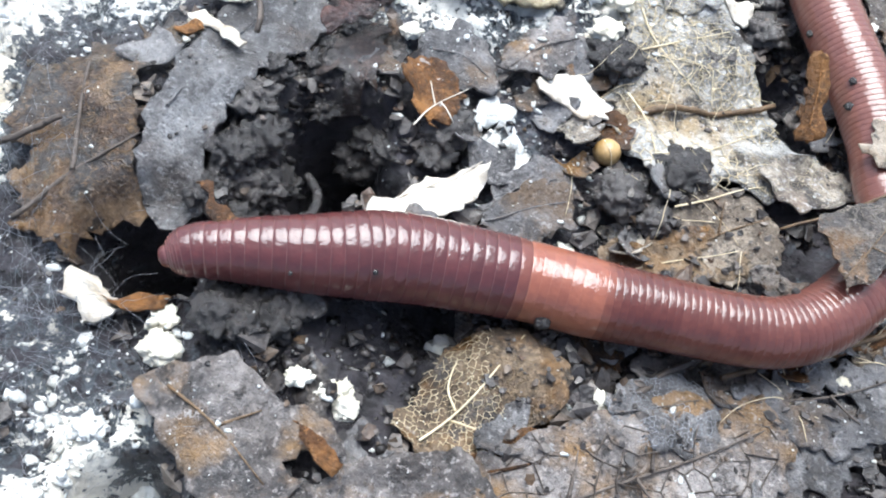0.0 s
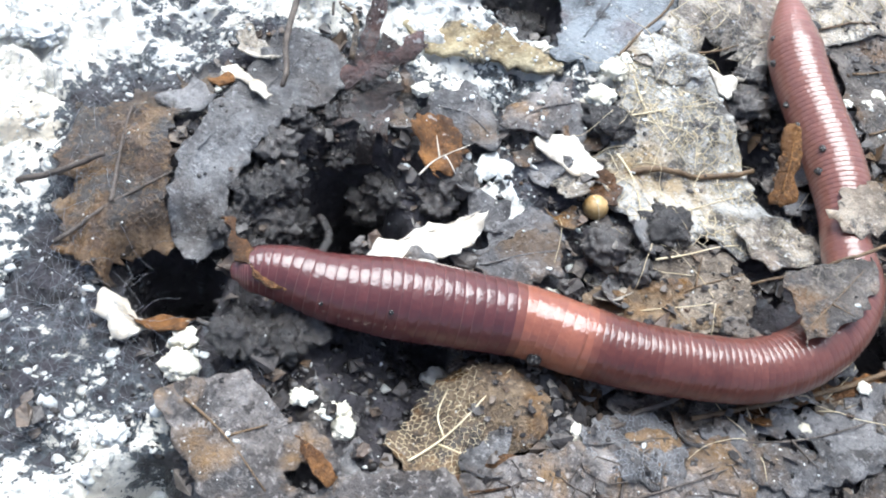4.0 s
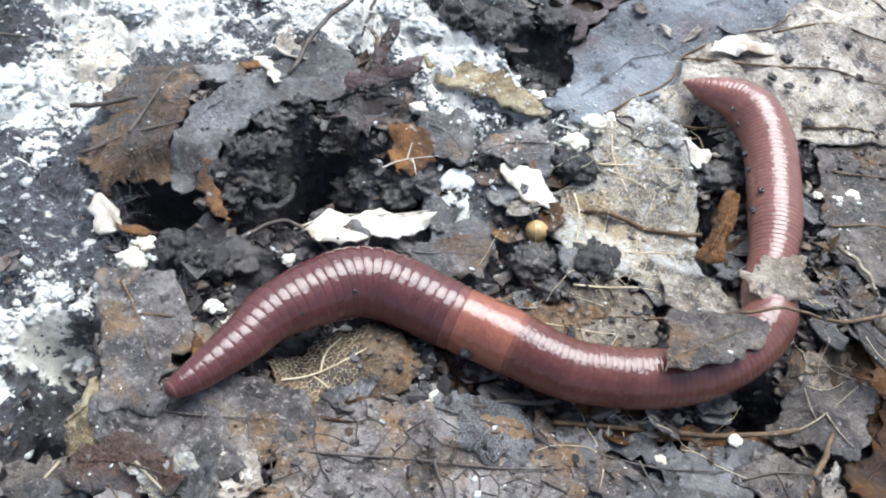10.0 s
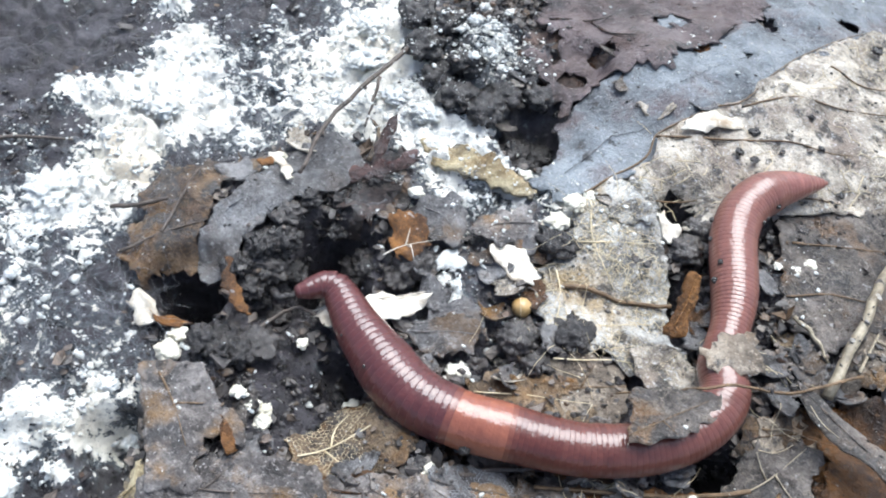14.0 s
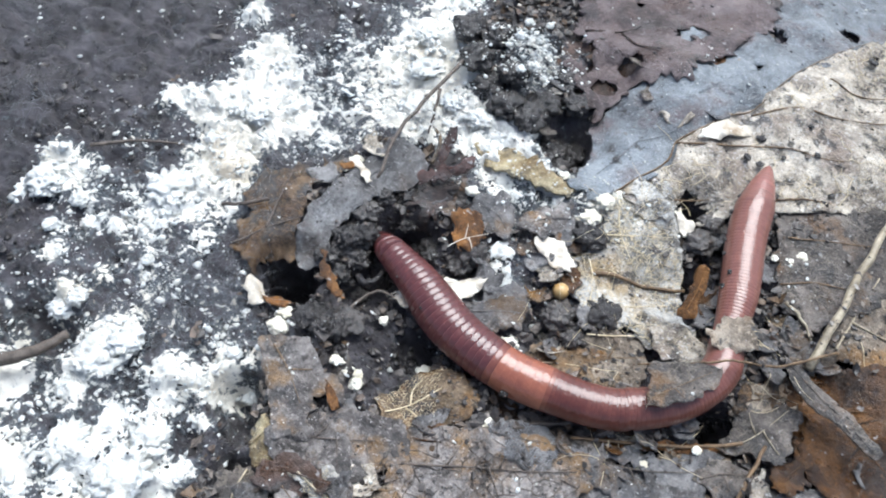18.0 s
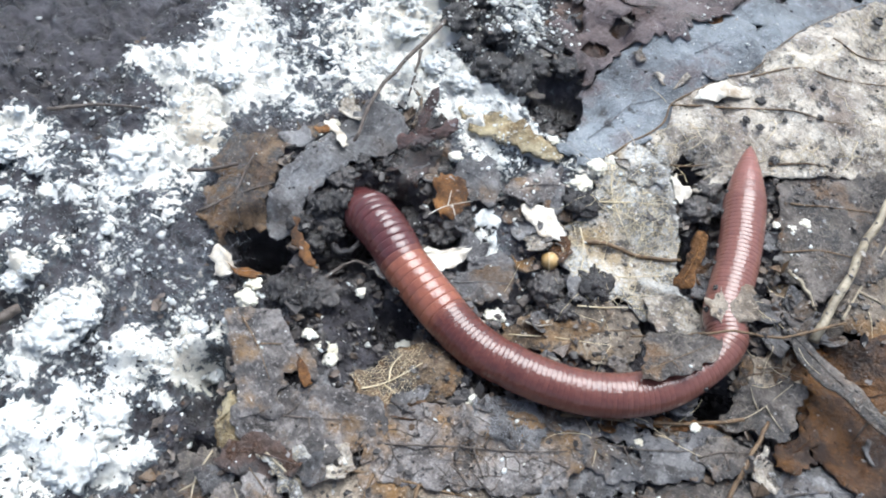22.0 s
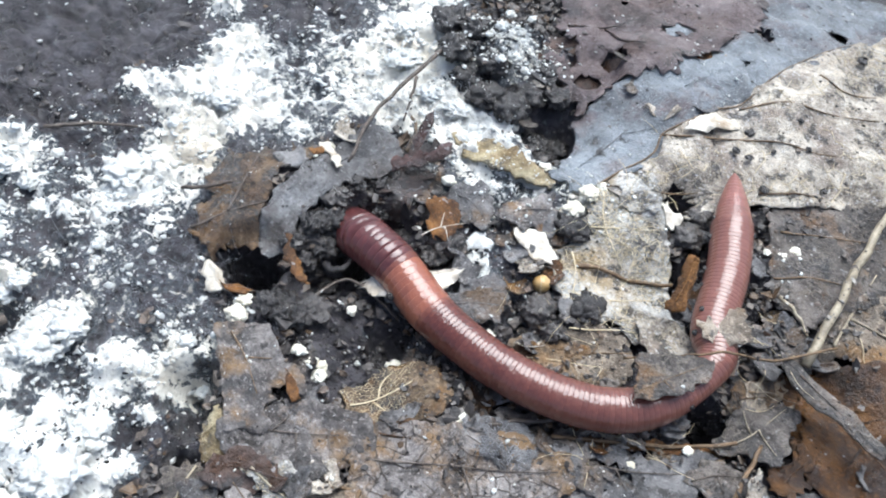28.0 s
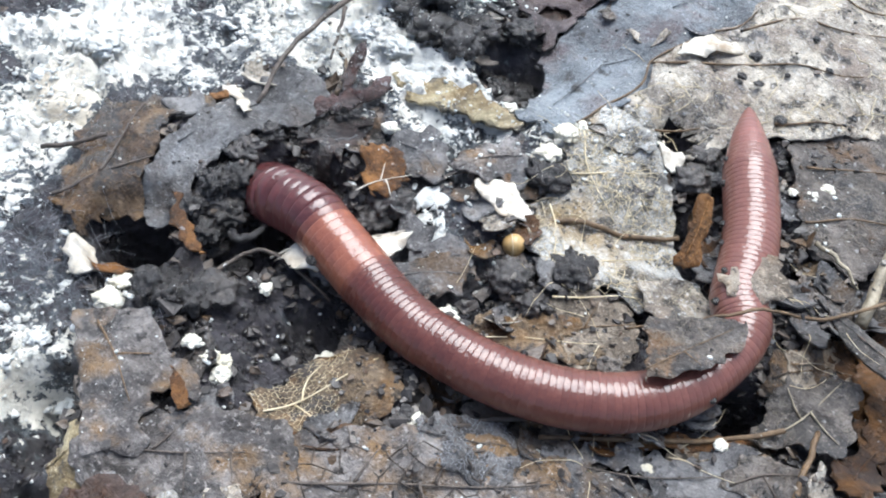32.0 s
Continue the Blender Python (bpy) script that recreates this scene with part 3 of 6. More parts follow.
def smooth_line(points, steps=6):
    """Catmull-Rom curve through points."""
    p = [Vector(q) for q in points]
    p = [p[0] * 2 - p[1], *p, p[-1] * 2 - p[-2]]
    out = []
    for i in range(1, len(p) - 2):
        for k in range(steps):
            t = k / steps
            out.append(0.5 * (2 * p[i] + (p[i + 1] - p[i - 1]) * t + (2 * p[i - 1] - 5 * p[i] + 4 * p[i + 1] - p[i + 2]) * t * t
                              + (3 * p[i] - p[i - 1] - 3 * p[i + 1] + p[i + 2]) * t ** 3))
    out.append(p[-2])
    return out


def lump(r, seed, level=3, rough=0.35, flat=0.75, freq=1.5):
    """A rough crumb of earth or mould about its middle."""
    bm = bmesh.new()
    bmesh.ops.create_icosphere(bm, subdivisions=level, radius=1.0)
    for v in bm.verts:
        n = v.co.normalized()
        w = noise.fractal(n * freq + Vector((seed * 5.3, seed * 2.1, 0)), 0.7, 2.2, 4) - 0.4 * abs(noise.noise(n * 1.8 + Vector((seed, 0, seed)))) + 0.35 * noise.noise(n * 7 + Vector((0, 0, seed)))
        v.co = n * r * (1 + rough * w)
        v.co.z *= flat
    return bm


CLEAR = []


def inside(x, y, outline):
    odd = False
    for (a, b), (c, d) in zip(outline, outline[1:] + outline[:1]):
        if (b > y) != (d > y) and x < a + (c - a) * (y - b) / (d - b):
            odd = not odd
    return odd


def on_clear(x, y):
    return any(inside(x, y, o) for o in CLEAR)


def leaf(name, label, outline, lift, material, size=0.12, thick=0.018, rag=0.06, curl=0.05, seed=1, holes=(), drape=1.0, slope=(0.0, 0.0),
         ribs=(), rib_material=None, rib_radius=0.02, category="leaf", group="", tears=0.74, net=None):
    """A dead leaf or scrap of one, lying on the compost; ribs are lines of raised veins on it; net: cell, radius, material and share of a web of fine veins."""
    cx = sum(p[0] for p in outline) / len(outline)
    cy = sum(p[1] for p in outline) / len(outline)
    lift, curl = lift - 0.045 * drape, curl * 0.5 - 0.03
    base = ground_z(cx, cy, 0.3) * drape + lift
    CLEAR.append(outline)
    root = empty(name, cx, cy, base, label, category, group) if ribs else None
    bm = sheet([(x - cx, y - cy) for x, y in outline], size, lambda x, y: max(relief(cx + x, cy + y) - 0.25, ground_z(cx + x, cy + y, 0.3)) - ground_z(cx, cy, 0.3), thick, rag, curl, seed,
               [(x - cx, y - cy, r) for x, y, r in holes], drape, slope, tears)
    tops = [(v.co.x, v.co.y, v.co.z) for v in bm.verts]
    grid = np.array(tops)
    blade = part("blade" if ribs else name, bm, material, root)
    if not ribs:
        blade.location = (cx * CM, cy * CM, base * CM)
        return tagged(blade, label, category, group)
    for line in ribs:
        run = smooth_line([(x - cx, y - cy, 0) for x, y in line], 5)
        for p in run:
            near = np.argsort((grid[:, 0] - p.x) ** 2 + (grid[:, 1] - p.y) ** 2)[:4]
            p.z = grid[near, 2].max() + rib_radius * 0.1
        for _ in range(4):
            zs = [p.z for p in run]
            for k in range(1, len(run) - 1):
                run[k].z = (zs[k - 1] + zs[k] * 2 + zs[k + 1]) / 4
        part("vein", tube(run, (rib_radius, rib_radius * 0.4), 6, 0.2, seed), rib_material or material, root)
    if net:
        tagged(part("vein_web", web([(x - cx, y - cy) for x, y in outline], grid, *net[:2], net[3], seed), net[2], root, "web of fine pale veins"), kind="stuff")
    return root


def web(outline, grid, cell, r, share, seed):
    """An uneven honeycomb of fine raised veins on a leaf blade, as thin three-sided strands."""
    xs, ys = [p[0] for p in outline], [p[1] for p in outline]
    spots, links = {}, set()
    for i in range(int((max(xs) - min(xs)) / (1.5 * cell)) + 2):
        for j in range(int((max(ys) - min(ys)) / (1.732 * cell)) + 2):
            c = (min(xs) + 1.5 * cell * i, min(ys) + 1.732 * cell * (j + 0.5 * (i % 2)))
            ring = []
            for k in range(6):
                p = Vector((c[0] + cell * math.cos(k * math.pi / 3), c[1] + cell * math.sin(k * math.pi / 3), 0))
                key = (round(p.x / cell * 4), round(p.y / cell * 4))
                if key not in spots:
                    q = p + 1.0 * cell * noise.noise_vector(p * (1.3 / cell) + Vector((0, 0, seed)))
                    q.z = grid[np.argmin((grid[:, 0] - q.x) ** 2 + (grid[:, 1] - q.y) ** 2 - 0.02 * grid[:, 2]), 2] + r * 0.5
                    spots[key] = q
                ring.append(key)
            links |= {tuple(sorted((a, b))) for a, b in zip(ring, ring[1:] + ring[:1]) if a != b}
    bm = bmesh.new()
    for a, b in sorted(links):
        p, q = spots[a], spots[b]
        m = (p + q) / 2
        if not inside(p.x, p.y, outline) or not inside(q.x, q.y, outline) or abs(p.z - q.z) > 0.09 or noise.noise(Vector((m.x * 1.6, m.y * 1.6, seed * 4.3))) > share:
            continue
        side = Vector((p.y - q.y, q.x - p.x, 0))
        side = side.normalized() * r * (0.7 + 0.6 * abs(noise.noise(m * 9)))
        ends = [[bm.verts.new(v + side), bm.verts.new(v - side), bm.verts.new(v + Vector((0, 0, r)))] for v in (p, q)]
        for i, j in ((0, 1), (1, 2), (2, 0)):
            bm.faces.new([ends[0][i], ends[0][j], ends[1][j], ends[1][i]])
    return bm


def stick(name, label, points, r0, r1, material, category="twig", seed=1, wobble=0.25):
    """points: x, y and height over the ground."""
    run = smooth_line([(x, y, max(relief(x, y) - 0.15, ground_z(x, y)) + z) for x, y, z in points], 7)
    o = run[len(run) // 2].copy()
    for i, p in enumerate(run):
        p.z += 0.03 * noise.noise(Vector((i * 0.4, seed, 0)))
        p.x += 0.03 * noise.noise(Vector((i * 0.35, seed, 4)))
    ob = part(name, tube([p - o for p in run], (r0, r1), 8, wobble, seed), material, None, label)
    ob.location = o * CM
    return tagged(ob, category=category)


def clod(name, label, x, y, r, material, seed, category, sink=0.35, flat=0.75, rough=0.35, freq=1.5, group="", level=3, over=0.0):
    ob = part(name, lump(r, seed, level, rough, flat, freq), material, None, label)
    ob.location = (x * CM, y * CM, (ground_z(x, y) + r * flat * (1 - sink) + over) * CM)
    return tagged(ob, category=category, group=group)


# ---- the ground ----
def build_ground():
    def line(lo, hi, step):
        inner = list(np.arange(lo, hi, step))
        d = step
        a, b = inner[0], inner[-1]
        left, right = [], []
        while d < 20000:
            d *= 1.55
            a -= d
            b += d
            left.append(a)
            right.append(b)
        return left[::-1] + inner + right
    xs, ys = line(-8.0, 5.6, 0.045), line(-2.6, 11.0, 0.045)
    verts = [(x * CM, y * CM, ground_z(x, y) * CM) for y in ys for x in xs]
    w = len(xs)
    faces = [(j * w + i, j * w + i + 1, (j + 1) * w + i + 1, (j + 1) * w + i) for j in range(len(ys) - 1) for i in range(w - 1)]
    me = bpy.data.meshes.new("ground")
    me.from_pydata(verts, [], faces)
    me.shade_smooth()
    at = me.attributes.new("mould", "FLOAT", "POINT")
    at.data.foreach_set("value", np.array([mould_at(v[0] / CM, v[1] / CM) if abs(v[0]) < 0.2 and abs(v[1]) < 0.2 else 0.0 for v in verts], dtype=np.float32))
    me.materials.append(M_GROUND)
    return tagged(new("ground", me), "wet black compost with patches of white mould", "ground", kind="structure")


build_ground()


# ---- the earthworm ----
FRONT, SADDLE, BACK = 32, 7, 116


def ring_mesh(name, r, rear, length, groove, sides=30):
    """One body ring: x along the body towards the head, z towards the back; r and rear: its radius in front and behind."""
    rows = [(0.012, 0.86, 0.6), (0.0, 1 - groove, 1.0), (-0.05, 1 - groove * 0.5, 0.7), (-0.11, 1 - groove * 0.1, 0.0), (-0.3, 1.0, 0.0), (-0.7, 1 - groove * 0.04, 0.0), (-0.88, 1 - groove * 0.35, 0.0), (-1.02, 1 - groove * 1.0, 0.0), (-1.3, 1 - groove * 2.2, 0.0)]
    if name == "snout":
        rows = [(0.52, 0.12, 0.0), (0.48, 0.4, 0.0), (0.38, 0.66, 0.0), (0.22, 0.86, 0.0)] + rows[1:]
    bm = bmesh.new()
    edge = bm.verts.layers.float.new("edge")
    dorsal = bm.verts.layers.float.new("dorsal")
    rings = []
    for a, q, e in rows:
        ring, rr = [], r + (rear - r) * max(0.0, min(1.0, -a))
        for k in range(sides):
            t = 2 * math.pi * k / sides
            v = bm.verts.new((a * length + (0.05 * length if a > 0 else 0), math.cos(t) * rr * q, math.sin(t) * rr * q * 0.97))
            v[edge] = e
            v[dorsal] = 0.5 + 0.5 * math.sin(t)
            ring.append(v)
        rings.append(ring)
    for a, b in zip(rings, rings[1:]):
        for k in range(sides):
            bm.faces.new([a[k], a[(k + 1) % sides], b[(k + 1) % sides], b[k]])
    bm.faces.new(rings[0])
    bm.faces.new(rings[-1][::-1])
    return bm


def ring_radius(i):
    if i < FRONT:
        u = i / FRONT
        return 0.075 + 0.225 * min(1.0, (u / 0.62)) ** 0.72 - (0.022 * max(0.0, u - 0.7) / 0.3)
    if i < FRONT + SADDLE:
        return 0.272
    u = (i - FRONT - SADDLE) / BACK
    r = 0.250 + 0.018 * math.exp(-u / 0.06) - 0.008 * math.sin(math.pi * min(1.0, u / 0.8)) + 0.02 * max(0.0, u - 0.55)
    r *= 1 - 0.20 * math.exp(-((u - 0.52) / 0.07) ** 2)
    return r * min(1.0, 0.02 + (1 - u) / 0.13) ** 0.58


def build_worm():
    root = empty("earthworm", 0, 0, 0, "moist maroon earthworm with an orange saddle, crawling over compost", "earthworm")
    rings = []
    for i in range(FRONT + SADDLE + BACK):
        r = ring_radius(i)
        if i < FRONT:
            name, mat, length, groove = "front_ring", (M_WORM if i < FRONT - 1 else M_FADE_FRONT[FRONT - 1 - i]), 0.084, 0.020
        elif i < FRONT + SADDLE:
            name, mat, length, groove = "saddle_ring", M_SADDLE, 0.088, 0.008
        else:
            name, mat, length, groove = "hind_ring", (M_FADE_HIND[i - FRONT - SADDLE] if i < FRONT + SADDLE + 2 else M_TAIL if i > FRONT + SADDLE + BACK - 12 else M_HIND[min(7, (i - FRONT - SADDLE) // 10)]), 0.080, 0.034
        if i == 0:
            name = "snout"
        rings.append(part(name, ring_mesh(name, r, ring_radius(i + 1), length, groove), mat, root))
    return rings


WORM = build_worm()


def specks():
    """Grains of soil that cling to the worm: ring, angle from the near flank, size."""
    for i, angle, r in ((FRONT + 2, 2, 0.06), (13, 30, 0.016), (19, 40, 0.02), (FRONT + SADDLE + 55, 20, 0.03), (FRONT + SADDLE + 72, 160, 0.04), (FRONT + SADDLE + 76, 140, 0.035), (FRONT + SADDLE + 83, 170, 0.03),
                        (FRONT + SADDLE + 91, 20, 0.028), (FRONT + SADDLE + 102, 165, 0.03), (FRONT + SADDLE + 88, 178, 0.035), (FRONT + SADDLE + 94, 10, 0.025), (FRONT + SADDLE + 97, 175, 0.04), (FRONT + SADDLE + 99, 20, 0.03), (FRONT + SADDLE + 28, 150, 0.03), (FRONT + SADDLE + 8, 155, 0.04)):
        bm = lump(r, i, 2, 0.4, 0.8)
        a, q = radians(angle), ring_radius(i)
        bm.transform(Matrix.Translation((-0.03, math.cos(a) * q, math.sin(a) * q)))
        part("soil_speck", bm, M_BLACK, WORM[i], "black grain of wet soil")


specks()
POSES = []
#         the burrow below its mouth: x, y, z
BURROW = [(-1.80, 3.30, -0.55), (-2.09, 3.44, -1.2), (-2.14, 3.51, -2.2), (-2.14, 3.51, -3.6)]


def crawl(t, front, places, deep=False, blunt=0.0):
    """One posture: places from head to tail; the saddle runs from places[front] to places[front + 1]. deep: the head is down the burrow; blunt: how far the snout is drawn in."""
    pts = [(x, y, 0.24 + 0.8 * relief(x, y)) for x, y in places]
    if deep:
        pts[0] = (*pts[0][:2], 0.10)
    run = smooth_line(pts, 10)
    marks = (front * 10, (front + 1) * 10)
    for _ in range(3):
        old = [p.copy() for p in run]
        for k in range(marks[1] + 15, len(run) - 5):
            run[k] = (old[k - 4] + old[k] * 2 + old[k + 4]) / 4
    if deep:
        head = smooth_line([*reversed(BURROW), run[0]], 10)[:-1]
        run = head + run
        marks = tuple(m + len(head) for m in marks)
    s = [0.0]
    for a, b in zip(run, run[1:]):
        s.append(s[-1] + (b - a).length)
    s0 = 0.0
    if deep:
        s0 = max(0.0, s[marks[0]] - FRONT * 0.086)
    k = 9.6 * blunt
    bow = ring_radius(k)
    length = s[marks[0]] - s0 - bow * (k > 0)
    stations = [s0 + bow * (1 - math.sqrt(max(0.0, 1 - (ring_radius(i) / bow) ** 2))) if i < k else s0 + bow * (k > 0) + length * (i - k) / (FRONT - k) for i in range(FRONT)]
    stations += [s[marks[0]] + (s[marks[1]] - s[marks[0]]) * i / SADDLE for i in range(SADDLE)]
    stations += [s[marks[1]] + (s[-1] - s[marks[1]]) * i / BACK for i in range(BACK)]
    xyz, arc = np.array([tuple(p) for p in run]), np.array(s)
    spots = []
    for q in stations:
        p = Vector([float(np.interp(q, arc, xyz[:, k])) for k in range(3)])
        a = Vector([float(np.interp(q - 0.08, arc, xyz[:, k])) for k in range(3)])
        b = Vector([float(np.interp(q + 0.08, arc, xyz[:, k])) for k in range(3)])
        x = (a - b).normalized()
        z = (Vector((0, 0, 1)) - x * x.z)
        z = z.normalized() if z.length > 0.05 else Vector((0, 1, 0))
        y = z.cross(x)
        spots.append((p, Matrix((x, y, z)).transposed().to_4x4()))
    POSES.append((t, spots))


TAIL_A = [(2.57, 2.77), (2.81, 3.03), (2.94, 3.41), (2.91, 3.68), (2.84, 3.87), (2.86, 4.30), (2.70, 4.82), (2.44, 5.43), (2.28, 5.98), (2.21, 6.56)]
crawl(0.0, 5, [(-1.81, 1.75), (-1.63, 1.85), (-1.30, 1.95), (-0.97, 2.04), (-0.39, 2.22), (0.38, 2.32), (0.88, 2.32), (1.25, 2.34), (1.84, 2.37), (2.33, 2.45)] + TAIL_A[1:], blunt=0.62)
crawl(2.0, 5, [(-1.95, 1.76), (-1.68, 1.85), (-1.34, 1.90), (-1.00, 1.97), (-0.32, 2.18), (0.39, 2.34), (0.84, 2.30), (1.37, 2.33), (1.94, 2.41), (2.39, 2.51)] + TAIL_A[1:], blunt=0.62)
crawl(3.0, 5, [(-1.88, 1.83), (-1.69, 1.92), (-1.42, 1.97), (-1.05, 2.00), (-0.38, 2.18), (0.36, 2.36), (0.87, 2.31), (1.30, 2.31), (1.88, 2.39), (2.36, 2.50)] + TAIL_A[1:], blunt=0.62)
for when in (5.5, 6.0, 6.4):
    crawl(when, 4, [(-1.16, 2.05), (-0.97, 2.08), (-0.68, 2.11), (-0.04, 2.23), (0.58, 2.29), (1.04, 2.34), (1.43, 2.40), (1.83, 2.49), (2.23, 2.59)] + TAIL_A, blunt=1.0)
crawl(7.0, 6, [(-0.26, 0.98), (-0.32, 1.16), (-0.40, 1.39), (-0.40, 1.66), (-0.27, 1.97), (0.24, 2.37), (0.75, 2.48), (1.23, 2.48), (1.70, 2.55), (2.18, 2.69), (2.57, 2.89), (2.83, 3.19), (2.94, 3.56), (2.92, 3.84), (2.77, 4.01), (2.82, 4.46), (2.73, 4.88), (2.48, 5.43), (2.30, 5.89), (2.31, 6.65)])
crawl(8.0, 6, [(-0.07, 0.92), (-0.11, 1.10), (-0.18, 1.29), (-0.28, 1.56), (-0.22, 1.95), (0.24, 2.34), (0.77, 2.42), (1.25, 2.46), (1.67, 2.54), (2.17, 2.63), (2.55, 2.82), (2.84, 3.20), (2.98, 3.57), (2.94, 3.79), (2.78, 3.92), (2.79, 4.35), (2.68, 4.85), (2.43, 5.48), (2.24, 6.12), (2.05, 7.00)])
crawl(9.0, 7, [(0.33, 0.53), (0.28, 0.71), (0.14, 0.97), (-0.01, 1.23), (-0.17, 1.61), (-0.15, 2.08), (0.25, 2.42), (0.78, 2.46), (1.29, 2.52), (1.69, 2.58), (2.22, 2.67), (2.60, 2.84), (2.87, 3.14), (3.01, 3.53), (2.98, 3.77), (2.85, 3.90), (2.83, 4.47), (2.62, 5.09), (2.31, 5.78), (1.99, 6.38), (1.69, 6.86)])
crawl(10.0, 5, [(-0.47, 0.51), (-0.42, 0.72), (-0.37, 1.08), (-0.32, 1.55), (0.04, 2.18), (0.85, 2.34), (1.29, 2.40), (1.76, 2.45), (2.18, 2.63), (2.55, 2.88), (2.84, 3.24), (2.98, 3.66), (2.98, 3.95), (2.84, 4.04), (2.80, 4.58), (2.58, 5.14), (2.35, 5.74), (1.98, 6.16), (1.64, 6.11), (1.33, 6.07)])
crawl(11.0, 4, [(-1.06, 1.85), (-0.80, 2.06), (-0.31, 2.21), (0.37, 2.18), (0.98, 2.20), (1.42, 2.29), (1.87, 2.43), (2.29, 2.64), (2.64, 2.95), (2.89, 3.33), (3.01, 3.74), (2.88, 4.00), (2.81, 4.56), (2.58, 5.20), (2.23, 5.84), (1.86, 6.34), (1.43, 6.80)])
crawl(12.0, 4, [(-0.93, 2.42), (-0.74, 2.53), (-0.42, 2.45), (0.29, 2.20), (1.03, 2.17), (1.47, 2.30), (1.92, 2.44), (2.34, 2.65), (2.71, 2.95), (2.92, 3.41), (2.98, 3.78), (2.84, 3.89), (2.85, 4.44), (2.65, 5.00), (2.39, 5.65), (2.25, 6.28), (2.35, 7.07)])
crawl(13.0, 4, [(-0.93, 2.43), (-0.75, 2.63), (-0.33, 2.50), (0.35, 2.25), (0.97, 2.24), (1.42, 2.33), (1.84, 2.44), (2.27, 2.65), (2.66, 2.94), (2.90, 3.35), (3.01, 3.81), (2.80, 4.06), (2.76, 4.62), (2.55, 5.27), (2.33, 5.88), (2.32, 6.33), (2.42, 6.63)])
crawl(14.0, 4, [(-0.99, 2.42), (-0.76, 2.67), (-0.23, 2.42), (0.46, 2.17), (0.98, 2.19), (1.44, 2.33), (1.96, 2.51), (2.41, 2.74), (2.80, 3.08), (3.02, 3.53), (2.98, 3.90), (2.81, 4.00), (2.79, 4.58), (2.57, 5.15), (2.33, 5.68), (2.42, 6.22), (2.69, 6.53), (2.98, 6.78)])
crawl(16.5, 3, [(-1.04, 2.70), (-0.53, 2.59), (0.28, 2.30), (1.04, 2.26), (1.45, 2.34), (2.01, 2.53), (2.49, 2.77), (2.87, 3.20), (3.02, 3.68), (2.86, 3.91), (2.86, 4.48), (2.62, 5.12), (2.40, 5.72), (2.48, 6.31)], True)
crawl(17.0, 3, [(-1.03, 2.74), (-0.51, 2.56), (0.19, 2.33), (1.03, 2.28), (1.46, 2.36), (2.02, 2.54), (2.50, 2.85), (2.86, 3.26), (3.03, 3.77), (2.86, 4.01), (2.81, 4.67), (2.56, 5.35), (2.46, 5.87), (2.48, 6.33)], True)
crawl(18.0, 3, [(-1.17, 2.87), (-0.61, 2.67), (0.06, 2.41), (0.79, 2.31), (1.37, 2.37), (1.99, 2.53), (2.49, 2.82), (2.85, 3.25), (3.01, 3.77), (2.86, 4.02), (2.80, 4.69), (2.54, 5.38), (2.43, 6.00), (2.34, 6.66)], True)
crawl(19.0, 2, [(-1.15, 2.90), (-0.27, 2.57), (0.49, 2.38), (1.13, 2.40), (1.67, 2.43), (2.15, 2.61), (2.58, 2.89), (2.94, 3.31), (3.06, 3.75), (2.83, 3.94), (2.79, 4.71), (2.56, 5.41), (2.36, 5.97), (2.23, 6.44)], True)
crawl(20.0, 2, [(-1.17, 2.95), (-0.65, 2.74), (-0.05, 2.48), (0.66, 2.38), (1.21, 2.35), (1.78, 2.46), (2.24, 2.65), (2.71, 3.06), (2.96, 3.52), (3.00, 3.91), (2.83, 4.05), (2.81, 4.70), (2.60, 5.37), (2.41, 5.90), (2.23, 6.32)], True)
crawl(21.0, 2, [(-1.15, 2.96), (-0.78, 2.78), (-0.39, 2.57), (0.31, 2.35), (0.81, 2.28), (1.41, 2.33), (2.00, 2.50), (2.45, 2.80), (2.81, 3.16), (3.00, 3.61), (2.98, 3.92), (2.85, 4.08), (2.79, 4.70), (2.53, 5.42), (2.25, 6.27)], True)
crawl(23.0, 2, [(-1.11, 2.89), (-0.75, 2.75), (-0.46, 2.60), (0.26, 2.30), (0.78, 2.13), (1.43, 2.12), (2.03, 2.30), (2.51, 2.59), (2.88, 3.07), (3.08, 3.55), (3.03, 3.82), (2.83, 4.00), (2.76, 4.81), (2.48, 5.59), (2.25, 6.30)], True)
crawl(24.0, 2, [(-1.12, 2.92), (-0.75, 2.81), (-0.44, 2.66), (0.24, 2.40), (0.76, 2.29), (1.41, 2.32), (2.05, 2.47), (2.50, 2.68), (2.85, 3.07), (3.06, 3.55), (2.98, 3.89), (2.82, 4.05), (2.79, 4.75), (2.50, 5.53), (2.24, 6.32)], True)
crawl(27.0, 2, [(-1.11, 2.88), (-0.72, 2.78), (-0.45, 2.69), (0.16, 2.47), (0.78, 2.35), (1.42, 2.35), (2.04, 2.47), (2.46, 2.68), (2.81, 3.03), (3.02, 3.56), (2.99, 3.87), (2.80, 4.01), (2.73, 4.75), (2.48, 5.45), (2.20, 6.27)], True)
crawl(28.0, 2, [(-1.13, 2.89), (-0.74, 2.79), (-0.48, 2.73), (0.09, 2.51), (0.73, 2.39), (1.39, 2.35), (2.01, 2.48), (2.43, 2.69), (2.77, 3.07), (2.97, 3.59), (2.97, 3.92), (2.76, 4.04), (2.71, 4.81), (2.44, 5.57), (2.18, 6.27)], True)
